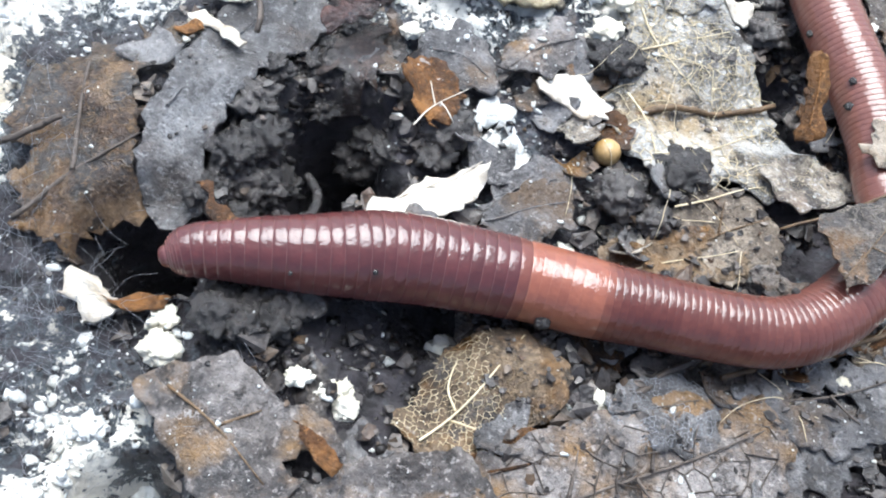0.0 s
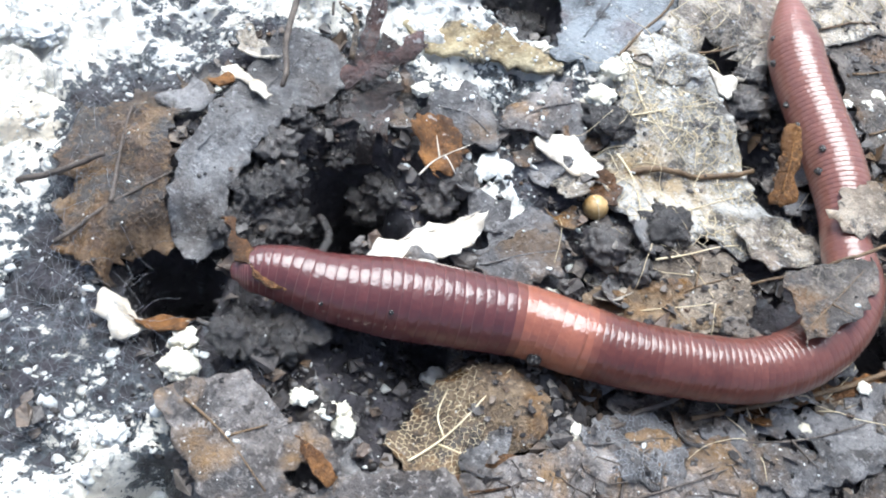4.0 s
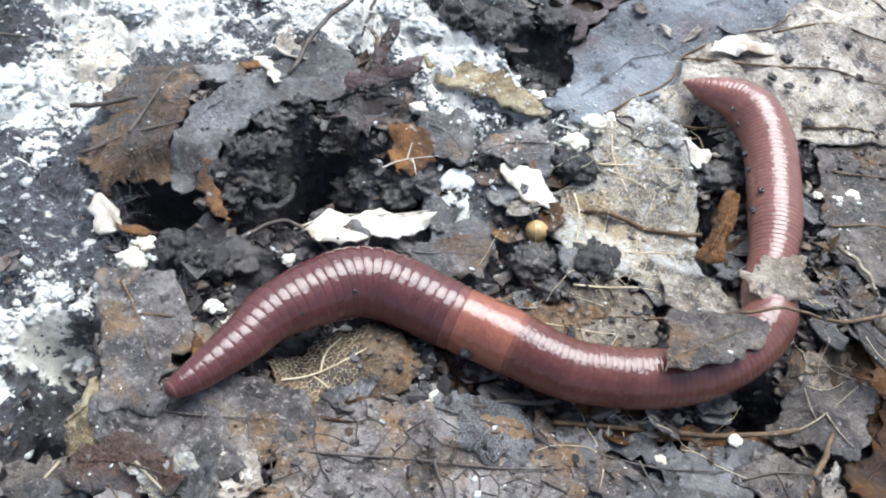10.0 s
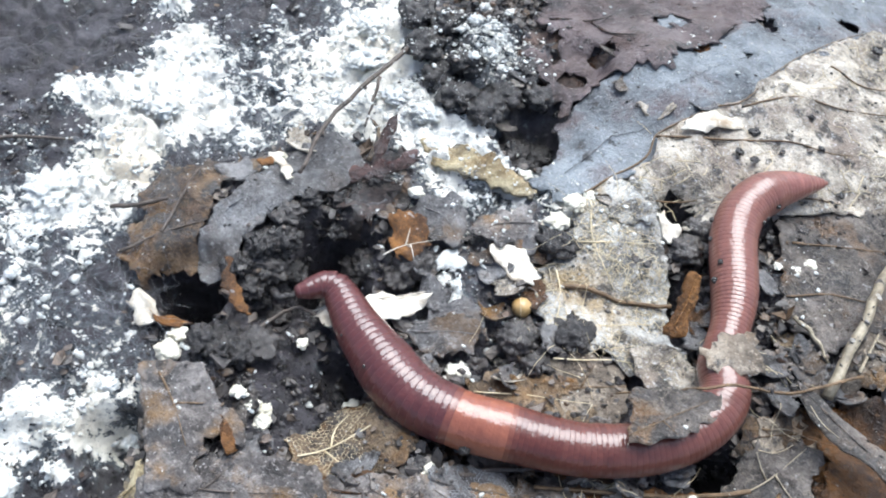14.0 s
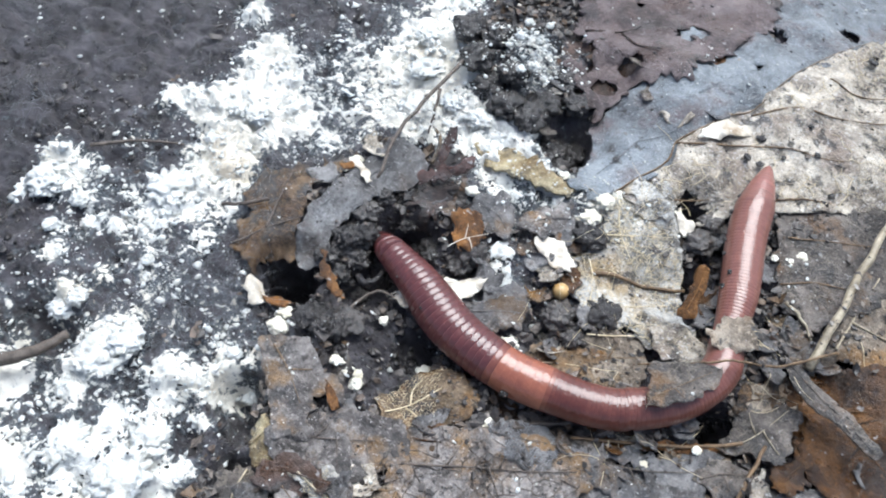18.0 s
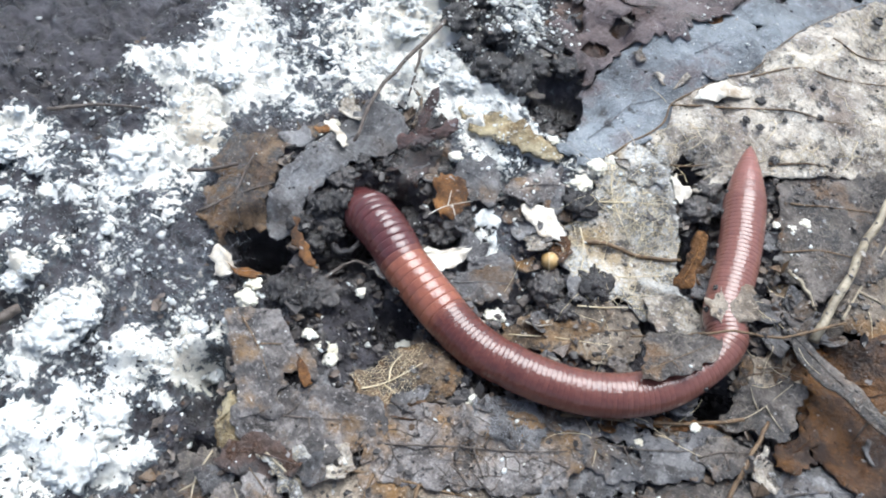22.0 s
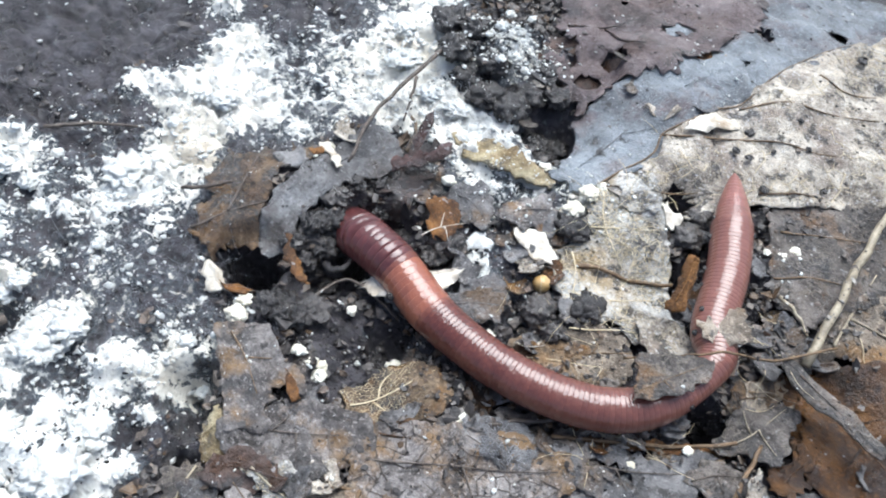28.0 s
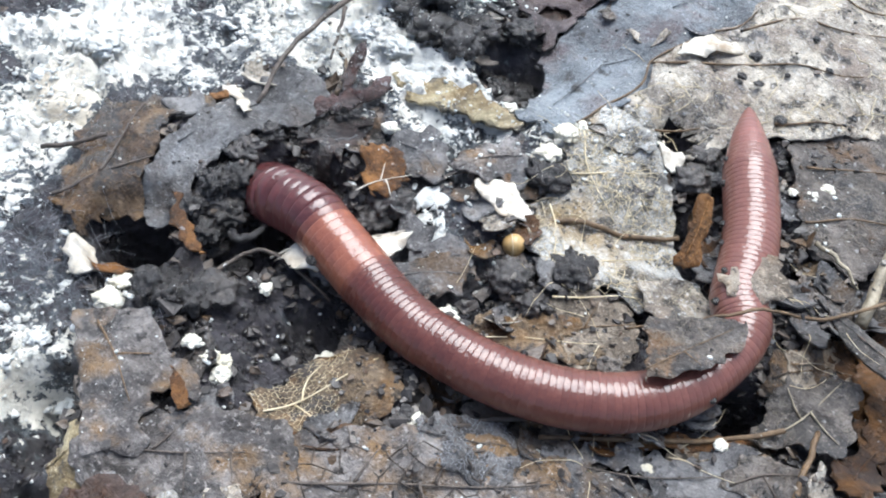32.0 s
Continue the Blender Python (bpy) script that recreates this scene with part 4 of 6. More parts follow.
crawl(29.0, 2, [(-1.11, 2.90), (-0.73, 2.80), (-0.51, 2.76), (0.07, 2.55), (0.65, 2.36), (1.31, 2.29), (1.88, 2.42), (2.33, 2.65), (2.72, 3.01), (2.95, 3.48), (2.96, 3.88), (2.79, 4.03), (2.75, 4.76), (2.46, 5.50), (2.24, 6.30)], True)
crawl(30.0, 2, [(-1.06, 2.82), (-0.71, 2.78), (-0.49, 2.72), (0.05, 2.50), (0.56, 2.32), (1.16, 2.26), (1.68, 2.31), (2.14, 2.45), (2.54, 2.70), (2.85, 3.05), (3.01, 3.49), (2.97, 3.82), (2.82, 3.95), (2.78, 4.67), (2.49, 5.41), (2.24, 6.25)], True)
crawl(31.0, 2, [(-1.09, 2.88), (-0.74, 2.82), (-0.51, 2.75), (0.03, 2.51), (0.56, 2.34), (1.13, 2.26), (1.59, 2.32), (2.02, 2.44), (2.39, 2.67), (2.74, 2.95), (2.92, 3.35), (2.95, 3.73), (2.79, 3.90), (2.78, 4.58), (2.54, 5.26), (2.23, 6.17)], True)
crawl(32.0, 2, [(-1.12, 2.89), (-0.79, 2.84), (-0.54, 2.76), (-0.00, 2.55), (0.53, 2.35), (1.11, 2.26), (1.60, 2.30), (2.03, 2.42), (2.42, 2.62), (2.77, 2.96), (2.96, 3.36), (2.99, 3.81), (2.81, 3.91), (2.81, 4.59), (2.52, 5.34), (2.25, 6.20)], True)


def motions():
    for i, ring in enumerate(WORM):
        walk(ring, [(t, Matrix.Translation(spots[i][0] * CM) @ spots[i][1]) for t, spots in POSES])


# ---- large leaves ----
leaf("oak_leaf", "large pale tan decayed leaf with dark specks and brown veins", [(0.76, 5.40), (0.90, 5.72), (1.20, 6.15), (1.10, 6.56), (1.28, 6.86), (1.51, 7.33), (1.79, 7.66), (2.12, 8.82), (2.84, 10.27), (3.89, 12.39), (5.30, 10.20), (5.20, 7.98), (4.10, 7.28), (3.32, 6.74), (2.67, 6.28), (2.30, 5.95), (1.90, 5.55), (1.47, 5.71), (1.11, 5.31)], 0.17, M_PALE, 0.09, 0.02, 0.022, 0.05, 3,
     holes=[(1.72, 5.78, 0.17), (1.60, 5.92, 0.12), (2.92, 9.78, 0.08)], net=(0.13, 0.0055, M_FIBRE, -0.12),
     ribs=[[(0.79, 5.37), (1.44, 5.74), (2.10, 6.17)], [(2.53, 6.41), (2.90, 6.63), (3.27, 6.84)], [(1.09, 6.46), (1.75, 6.86), (2.19, 7.14), (2.69, 7.27), (3.16, 7.46)], [(1.79, 7.48), (2.26, 7.88), (2.80, 8.12), (3.47, 8.48)], [(2.48, 8.70), (2.87, 8.77), (3.31, 9.11)],
           [(0.75, 5.39), (0.90, 5.72), (1.13, 6.17), (1.10, 6.50), (1.28, 6.86), (1.51, 7.30), (1.79, 7.60), (1.95, 8.29), (2.11, 8.78), (2.45, 9.55), (2.88, 10.38)]], rib_material=M_ROOT, rib_radius=0.016, tears=0.95)
leaf("white_bloom", "white bloom of mould on the pale leaf", [(1.32, 6.67), (1.40, 6.94), (1.54, 7.21), (1.81, 7.32), (1.93, 7.18), (1.72, 6.94)], 0.23, M_CREAM, 0.07, 0.012, 0.03, 0.02, 101)
leaf("litter_leaf", "dull grey-brown leaf strewn with crumbs", [(2.72, 6.30), (3.36, 6.86), (4.20, 7.35), (4.60, 6.38), (4.05, 5.30), (3.70, 4.95), (3.27, 4.98), (2.95, 5.58)], 0.15, M_DRAB, 0.09, 0.02, 0.05, 0.05, 103, tears=0.6, ribs=[[(2.98, 6.00), (3.40, 6.25), (3.95, 6.55)], [(3.15, 5.30), (3.50, 5.55), (4.00, 5.72)]], rib_material=M_ROOT, rib_radius=0.014)
leaf("slate_leaf", "wet slate-grey leaf with white flecks and torn holes", [(0.13, 5.19), (0.52, 5.03), (0.72, 5.34), (1.22, 6.10), (1.14, 6.55), (1.55, 7.30), (1.86, 7.65), (2.20, 8.80), (2.95, 10.28), (3.60, 11.94), (1.90, 11.60), (0.55, 9.90), (0.30, 8.60), (0.10, 7.30), (-0.02, 6.27), (0.22, 5.95)], 0.13, M_BLUE, 0.085, 0.02, 0.04, 0.03, 5, tears=0.95, ribs=[[(0.40, 5.60), (0.62, 6.30), (0.80, 7.00)], [(0.62, 6.30), (0.95, 6.62), (1.20, 7.00)], [(1.00, 7.40), (1.30, 8.00), (1.75, 8.60)]], rib_radius=0.007,
     holes=[(0.96, 8.28, 0.13), (1.50, 8.39, 0.08), (1.52, 9.41, 0.14), (2.47, 10.17, 0.16)])
leaf("rust_patch", "rusty brown leaf piece seen through a hole", [(0.72, 8.38), (0.80, 8.68), (1.14, 8.60), (1.22, 8.15), (0.95, 7.98)], 0.10, M_RUST, 0.08, 0.015, 0.03, 0.03, 105)
leaf("brown_leaf", "crumbled mauve-brown leaf with ragged holes", [(-0.97, 7.25), (-1.38, 8.39), (-0.77, 9.78), (0.77, 10.90), (1.45, 9.84), (0.98, 8.24), (0.62, 7.50), (0.11, 7.19), (0.01, 6.45), (-0.36, 6.59)], 0.18, M_MAUVE, 0.085, 0.02, 0.08, 0.08, 7, holes=[(-0.83, 7.42, 0.23), (-0.26, 7.07, 0.20), (-0.11, 7.58, 0.14), (-1.01, 7.51, 0.18), (0.34, 8.41, 0.17), (0.50, 8.67, 0.15), (-0.65, 6.65, 0.12)],
     ribs=[[(-1.00, 7.80), (-0.51, 8.11), (0.03, 8.98)], [(-0.51, 8.11), (-0.16, 7.89), (0.20, 7.83)]], rib_radius=0.02, rib_material=M_DARK)
leaf("umber_leaf", "dark umber leaf beneath the holed one", [(-1.10, 7.20), (-1.20, 7.80), (-0.50, 8.10), (0.30, 8.80), (0.80, 8.60), (0.30, 7.60), (-0.10, 6.90), (-0.60, 6.90)], 0.04, M_DARK, 0.1, 0.02, 0.06, 0.05, 107, tears=0.6)
leaf("skeleton_leaf", "whitish skeleton leaf with a fine net of veins", [(0.79, 4.15), (0.90, 4.78), (0.72, 5.07), (0.81, 5.63), (1.30, 5.97), (1.64, 5.72), (1.81, 5.24), (2.07, 4.92), (2.25, 4.38), (2.56, 4.14), (2.24, 3.66), (1.85, 3.72), (1.62, 3.52), (1.34, 3.58), (1.02, 3.80)], 0.15, M_SKELETON, 0.08, 0.015, 0.04, 0.04, 9, tears=0.8, net=(0.050, 0.0045, M_FIBRE, 0.15),
     ribs=[[(0.84, 4.70), (1.25, 4.92), (1.71, 5.20)], [(0.95, 4.35), (1.15, 4.05), (1.30, 3.60)], [(0.87, 5.29), (1.10, 4.90), (1.56, 4.50)], [(1.22, 3.82), (1.54, 3.91), (2.04, 4.34)], [(1.42, 3.38), (1.76, 3.57), (2.10, 3.77)]], rib_material=M_FIBRE, rib_radius=0.010)
leaf("vein_leaf", "tan leaf with yellow veins beside a straw", [(4.00, 4.57), (3.88, 5.21), (3.97, 6.03), (4.12, 6.64), (4.89, 7.52), (5.60, 6.39), (5.41, 5.43), (4.64, 4.77)], 0.14, M_TAN, 0.13, 0.02, 0.08, 0.05, 11, ribs=[[(4.03, 4.77), (4.08, 5.25), (4.21, 6.20)], [(4.08, 5.25), (4.55, 5.29), (4.99, 5.49)]], rib_material=M_STRAW, rib_radius=0.02)
leaf("grey_leaf", "smooth wet grey-brown leaf flap over the burrow", [(-1.80, 2.26), (-1.93, 2.08), (-2.12, 2.14), (-2.26, 2.42), (-2.34, 2.70), (-2.26, 3.21), (-2.22, 3.78), (-2.17, 4.31), (-1.88, 4.47), (-1.50, 4.31), (-1.46, 4.06), (-1.57, 3.82), (-1.68, 3.43), (-1.78, 3.14), (-1.84, 2.90), (-1.90, 2.66)], 0.22, M_FILM, 0.06, 0.02, 0.03, 0.06, 13, ribs=[[(-2.20, 2.80), (-2.04, 3.45), (-1.83, 4.38)]], rib_radius=0.010, tears=0.9)
leaf("white_chip", "white curled chip on the leaf flap", [(-2.39, 3.66), (-2.29, 3.76), (-2.07, 3.64), (-1.87, 3.48), (-1.90, 3.37), (-2.06, 3.45), (-2.15, 3.57), (-2.30, 3.58)], 0.29, M_CREAM, 0.05, 0.02, 0.015, 0.05, 111)
leaf("red_chip", "red-brown chip beside a white one", [(-2.46, 3.53), (-2.33, 3.63), (-2.24, 3.56), (-2.33, 3.46)], 0.27, M_RUST, 0.05, 0.02, 0.015, 0.05, 113)
leaf("russet_leaf", "russet brown leaf scrap with a dark vein", [(-3.33, 3.01), (-3.00, 2.99), (-2.99, 3.31), (-2.65, 3.24), (-2.44, 3.13), (-2.40, 2.86), (-2.33, 2.67), (-2.33, 2.49), (-2.13, 2.34), (-2.13, 2.15), (-2.30, 2.05), (-2.27, 1.86), (-2.34, 1.69), (-2.83, 1.81), (-2.98, 2.01), (-3.02, 2.32), (-3.24, 2.73)], 0.16, M_RUSSET, 0.06, 0.02, 0.055, 0.07, 15, ribs=[[(-2.87, 1.83), (-2.60, 2.20), (-2.31, 2.58)], [(-2.60, 2.20), (-2.75, 2.64), (-2.84, 3.02)]], rib_material=M_TWIG, rib_radius=0.02, tears=0.5)
leaf("curled_leaf", "pale lilac-grey leaf flap with ochre stains", [(-1.66, 0.95), (-1.53, 1.18), (-1.20, 1.30), (-0.92, 1.16), (-0.65, 1.12), (-0.45, 0.94), (-0.64, 0.73), (-0.63, 0.54), (-0.46, 0.40), (-0.80, 0.15), (-1.04, 0.41), (-1.35, 0.65)], 0.20, M_LILAC, 0.06, 0.025, 0.03, 0.12, 17, holes=[(-0.62, 0.80, 0.10)], tears=0.95,
     ribs=[[(-1.50, 1.02), (-1.15, 0.85), (-0.80, 0.62)], [(-1.15, 0.85), (-0.95, 1.02)]], rib_radius=0.012, rib_material=M_ROOT)
leaf("broad_leaf", "broad wet lilac-grey leaf with a dark cracked face", [(-0.98, 0.20), (-0.68, 0.61), (-0.44, 0.84), (-0.12, 1.00), (0.24, 1.18), (0.43, 1.02), (0.47, 0.84), (0.39, 0.58), (0.26, 0.29), (0.02, 0.06), (-0.32, -0.02), (-0.68, 0.02)], 0.17, M_LILAC, 0.06, 0.025, 0.03, 0.12, 18, tears=0.95,
     ribs=[[(-0.75, 0.25), (-0.25, 0.55), (0.35, 0.92)], [(-0.25, 0.55), (-0.05, 0.30)], [(0.02, 0.72), (0.22, 0.50)], [(-0.45, 0.44), (-0.40, 0.72)]], rib_radius=0.010, rib_material=M_TWIG)
leaf("amber_sliver", "curved amber sliver of leaf", [(-0.76, 1.02), (-0.62, 1.00), (-0.40, 0.83), (-0.46, 0.74), (-0.65, 0.86)], 0.24, M_RUST, 0.05, 0.02, 0.015, 0.10, 117)
leaf("brown_chip", "brown leaf chip below the worm's head", [(-2.18, 1.54), (-1.98, 1.64), (-1.76, 1.67), (-1.74, 1.50), (-2.01, 1.43)], 0.16, M_RUST, 0.05, 0.02, 0.02, 0.06, 119)
leaf("brown_edge", "dark brown curled edge of a leaf", [(-0.75, -0.14), (-0.62, 0.05), (-0.16, 0.19), (0.05, 0.10), (-0.08, -0.10), (-0.42, -0.27), (-0.72, -0.30)], 0.22, M_DARK, 0.08, 0.02, 0.05, 0.08, 73, ribs=[[(-0.69, -0.17), (-0.42, -0.02), (0.00, 0.07)]], rib_radius=0.015)
leaf("ochre_leaf", "ochre translucent leaf scrap", [(-1.05, -0.03), (-1.16, 0.20), (-1.12, 0.33), (-0.97, 0.36), (-0.78, 0.15), (-0.71, -0.01), (-0.81, -0.11)], 0.10, M_OCHRE, 0.08, 0.015, 0.04, 0.04, 19, ribs=[[(-1.00, -0.03), (-0.96, 0.11), (-0.92, 0.28)]], rib_radius=0.012)
leaf("net_leaf", "brown leaf scrap laced with pale veins", [(-0.24, 1.20), (-0.07, 1.74), (0.26, 2.03), (0.52, 2.10), (0.72, 1.88), (0.80, 1.55), (0.48, 1.12), (0.15, 0.99)], 0.12, M_UMBER, 0.07, 0.015, 0.04, 0.04, 21, rib_material=M_FIBRE, rib_radius=0.010, tears=0.95, net=(0.026, 0.0026, M_FIBRE, 0.02),
     ribs=[[(-0.03, 1.15), (0.23, 1.50), (0.48, 2.00)], [(0.12, 1.34), (0.35, 1.32), (0.60, 1.34)], [(0.15, 1.40), (0.07, 1.57), (0.10, 1.80)]])
leaf("lace_leaf", "blackish leaf scrap covered by a white net", [(1.02, 1.65), (1.24, 1.93), (1.60, 2.10), (1.92, 1.99), (1.80, 1.62), (1.40, 1.43), (1.14, 1.47)], 0.18, M_GREY, 0.07, 0.015, 0.05, 0.04, 75, ribs=[[(1.10, 1.60), (1.40, 1.75), (1.80, 1.95)]], rib_radius=0.010, net=(0.022, 0.0020, M_FUZZ, 0.3))
leaf("bronze_leaf", "wet bronze-brown curved leaf", [(0.26, 1.02), (0.46, 1.24), (0.78, 1.37), (1.20, 1.51), (1.32, 1.43), (1.23, 1.23), (0.80, 1.07), (0.44, 0.97)], 0.14, M_AMBER, 0.09, 0.02, 0.05, 0.08, 77, ribs=[[(0.33, 1.02), (0.70, 1.19), (1.24, 1.43)], [(0.70, 1.19), (0.83, 1.12)]], rib_radius=0.016)
leaf("fallen_leaf", "broad mottled tan leaf with a straight midrib", [(0.03, -0.06), (0.34, 0.27), (0.57, 0.57), (0.51, 0.99), (0.50, 1.23), (0.92, 1.46), (1.23, 1.76), (1.75, 1.97), (2.09, 1.85), (2.01, 1.49), (2.33, 1.22), (2.47, 0.59), (1.61, -0.05), (0.50, -0.30)], 0.10, M_TAN, 0.11, 0.02, 0.06, 0.05, 23,
     ribs=[[(0.19, 0.23), (0.83, 0.53), (1.63, 0.85), (2.39, 1.25)], [(0.61, 1.22), (0.99, 1.08), (1.34, 0.79)], [(1.07, 1.56), (1.38, 1.28), (1.87, 1.00)], [(0.63, 0.43), (0.72, 0.11)], [(1.05, 0.62), (1.17, 0.22)]], rib_material=M_ROOT, rib_radius=0.022)
leaf("drab_leaf", "grey-brown leaf with dark cracked veins", [(1.24, 1.68), (1.55, 2.08), (2.09, 2.40), (2.56, 2.53), (2.74, 2.43), (2.49, 2.12), (2.08, 2.00), (1.91, 1.66), (1.54, 1.46)], 0.12, M_DRAB, 0.09, 0.02, 0.06, 0.06, 79, ribs=[[(1.40, 1.60), (1.85, 2.03), (2.54, 2.42)], [(1.85, 2.03), (2.03, 1.96)], [(1.67, 1.86), (1.73, 1.63)]], rib_material=M_TWIG, rib_radius=0.014)
leaf("black_leaf", "dark wet rotten leaf", [(1.91, 1.66), (2.09, 1.97), (2.50, 2.10), (2.86, 2.29), (3.04, 2.04), (2.82, 1.69), (2.39, 1.39), (2.01, 1.35)], 0.10, M_GREY, 0.09, 0.02, 0.07, 0.06, 81, ribs=[[(2.03, 1.58), (2.43, 1.82), (2.91, 2.03)]], rib_radius=0.014)
leaf("cracked_leaf", "cracked grey-brown leaf end", [(3.24, 2.52), (3.30, 2.74), (3.59, 2.96), (3.80, 2.93), (3.86, 2.69), (3.72, 2.46), (3.46, 2.35)], 0.16, M_DRAB, 0.08, 0.02, 0.06, 0.06, 83, ribs=[[(3.31, 2.49), (3.51, 2.68), (3.78, 2.81)], [(3.51, 2.68), (3.63, 2.51)]], rib_material=M_TWIG, rib_radius=0.013)
leaf("purple_leaf", "dull purple-grey leaf among the litter", [(4.00, 2.63), (4.32, 3.07), (4.97, 3.39), (5.67, 3.63), (5.84, 2.83), (4.72, 1.99), (4.05, 2.00)], 0.10, M_GREY, 0.11, 0.02, 0.06, 0.06, 85, ribs=[[(4.10, 2.49), (4.56, 2.84), (5.20, 3.20)], [(4.56, 2.84), (4.81, 2.61)]], rib_radius=0.018)
leaf("drab_wing", "grey-brown leaf below the worm", [(2.61, 2.43), (2.98, 2.75), (3.45, 3.00), (3.55, 2.89), (3.24, 2.59), (3.28, 2.33), (2.98, 2.01), (2.81, 2.26)], 0.11, M_TAN, 0.09, 0.02, 0.07, 0.06, 87, ribs=[[(2.70, 2.37), (3.05, 2.61), (3.48, 2.91)]], rib_radius=0.014)
leaf("wet_leaf", "large glossy dark amber wet leaf", [(3.82, 4.30), (4.12, 4.62), (4.80, 5.05), (5.60, 4.60), (5.70, 3.28), (5.00, 2.90), (4.56, 3.06), (4.18, 3.28), (4.10, 3.75)], 0.18, M_AMBER, 0.09, 0.02, 0.05, 0.10, 25, tears=0.9, ribs=[[(4.02, 4.36), (4.48, 4.00), (5.23, 3.49)], [(4.48, 4.00), (4.76, 4.24)], [(4.70, 3.85), (4.60, 3.45)]], rib_radius=0.016)
leaf("grey_curl", "crisp grey lobed leaf with pale veins", [(3.36, 2.95), (3.36, 3.36), (3.44, 3.60), (3.62, 3.62), (3.80, 3.92), (3.97, 3.79), (3.94, 3.55), (4.06, 3.33), (3.93, 3.05), (3.64, 3.05), (3.52, 2.92)], 0.22, M_DRAB, 0.06, 0.02, 0.04, 0.12, 27, ribs=[[(3.42, 3.00), (3.66, 3.34), (3.86, 3.82)], [(3.66, 3.34), (3.47, 3.50)], [(3.70, 3.42), (3.96, 3.24)]], rib_material=M_STRAW, rib_radius=0.010)
leaf("tan_lobe", "brown-grey leaf piece with a curled rim", [(3.36, 3.86), (3.56, 4.14), (3.80, 4.24), (4.04, 4.06), (3.85, 3.74), (3.52, 3.60)], 0.14, M_TAN, 0.07, 0.02, 0.05, 0.08, 121, ribs=[[(3.45, 3.80), (3.70, 3.98), (3.95, 4.02)]], rib_radius=0.010)
leaf("amber_fold", "folded amber side of a curled leaf", [(3.95, 3.10), (4.15, 3.33), (4.08, 3.59), (4.30, 3.47), (4.35, 3.13), (4.17, 2.81), (4.00, 2.78)], 0.20, M_AMBER, 0.08, 0.02, 0.05, 0.06, 89, ribs=[[(4.08, 2.90), (4.17, 3.16), (4.25, 3.36)]], rib_radius=0.013)
leaf("amber_leaf", "wet dark brown leaf under a sliver of wood", [(3.86, 3.64), (3.69, 3.92), (3.78, 4.31), (4.23, 4.51), (4.63, 4.61), (5.30, 4.72), (5.17, 4.25), (4.55, 3.88), (4.23, 3.49)], 0.12, M_AMBER, 0.1, 0.02, 0.08, 0.10, 29, ribs=[[(3.84, 3.78), (4.23, 4.10), (4.89, 4.38)]], rib_radius=0.018)
leaf("tan_scrap", "tan leaf scrap beside the worm", [(3.25, 3.66), (3.37, 3.93), (3.70, 4.08), (3.84, 3.94), (3.65, 3.59), (3.38, 3.47)], 0.13, M_RUSSET, 0.09, 0.02, 0.06, 0.06, 31, ribs=[[(3.34, 3.56), (3.52, 3.79), (3.76, 3.98)]], rib_radius=0.012)
leaf("pale_flake", "pale grey leaf flake lying by the worm", [(2.03, 3.85), (2.31, 4.15), (2.66, 4.05), (2.89, 3.87), (2.36, 3.54), (2.18, 3.68)], 0.22, M_PALE, 0.07, 0.016, 0.025, 0.05, 33)
leaf("grey_flake", "brown-grey leaf flake tucked beneath the worm", [(1.44, 2.96), (1.39, 3.33), (1.63, 3.58), (2.08, 3.71), (2.25, 3.49), (2.30, 3.10), (1.92, 2.86)], 0.12, M_TAN, 0.08, 0.018, 0.05, 0.05, 35, ribs=[[(1.49, 3.00), (1.79, 3.28), (2.17, 3.52)], [(1.79, 3.28), (1.80, 3.55)]], rib_material=M_ROOT, rib_radius=0.012)
leaf("worm_flake", "thin grey leaf flake lying across the worm", [(2.23, 3.07), (2.22, 3.24), (2.60, 3.46), (2.95, 3.62), (2.97, 3.39), (2.84, 3.08), (2.65, 2.86), (2.52, 2.70), (2.41, 2.63), (2.36, 2.83)], 0.375, M_DRAB, 0.05, 0.012, 0.03, -0.03, 37, drape=0.0, ribs=[[(2.39, 2.72), (2.59, 3.02), (2.87, 3.46)], [(2.59, 3.02), (2.75, 2.96)]], rib_material=M_ROOT, rib_radius=0.007)
leaf("lacy_flake", "crumbly grey leaf lace stuck on the worm", [(2.63, 3.96), (2.77, 4.18), (2.95, 4.35), (3.17, 4.08), (3.00, 3.88), (2.76, 3.84)], 0.36, M_TAN, 0.05, 0.010, 0.05, -0.05, 39, drape=0.0, holes=())
leaf("brown_sliver", "upright rust-brown sliver of leaf", [(2.24, 4.16), (2.22, 4.38), (2.19, 4.62), (2.26, 4.70), (2.36, 4.58), (2.40, 4.36), (2.42, 4.18), (2.33, 4.10)], 0.30, M_COPPER, 0.05, 0.018, 0.03, 0.05, 41, drape=0.0, slope=(0.0, 0.75), ribs=[[(2.30, 4.18), (2.30, 4.40), (2.27, 4.62)]], rib_radius=0.008, tears=0.95)
leaf("gold_scrap", "small gold-brown leaf scrap with a pale vein", [(-0.77, 3.66), (-0.79, 3.88), (-0.64, 4.03), (-0.41, 3.98), (-0.25, 3.77), (-0.31, 3.54), (-0.48, 3.35), (-0.66, 3.46)], 0.30, M_RUST, 0.05, 0.016, 0.05, 0.05, 43, ribs=[[(-0.61, 3.33), (-0.51, 3.57), (-0.30, 3.83)], [(-0.50, 3.58), (-0.59, 3.81)], [(-0.47, 3.63), (-0.34, 3.51)]], rib_material=M_CREAM, rib_radius=0.009, tears=0.8)
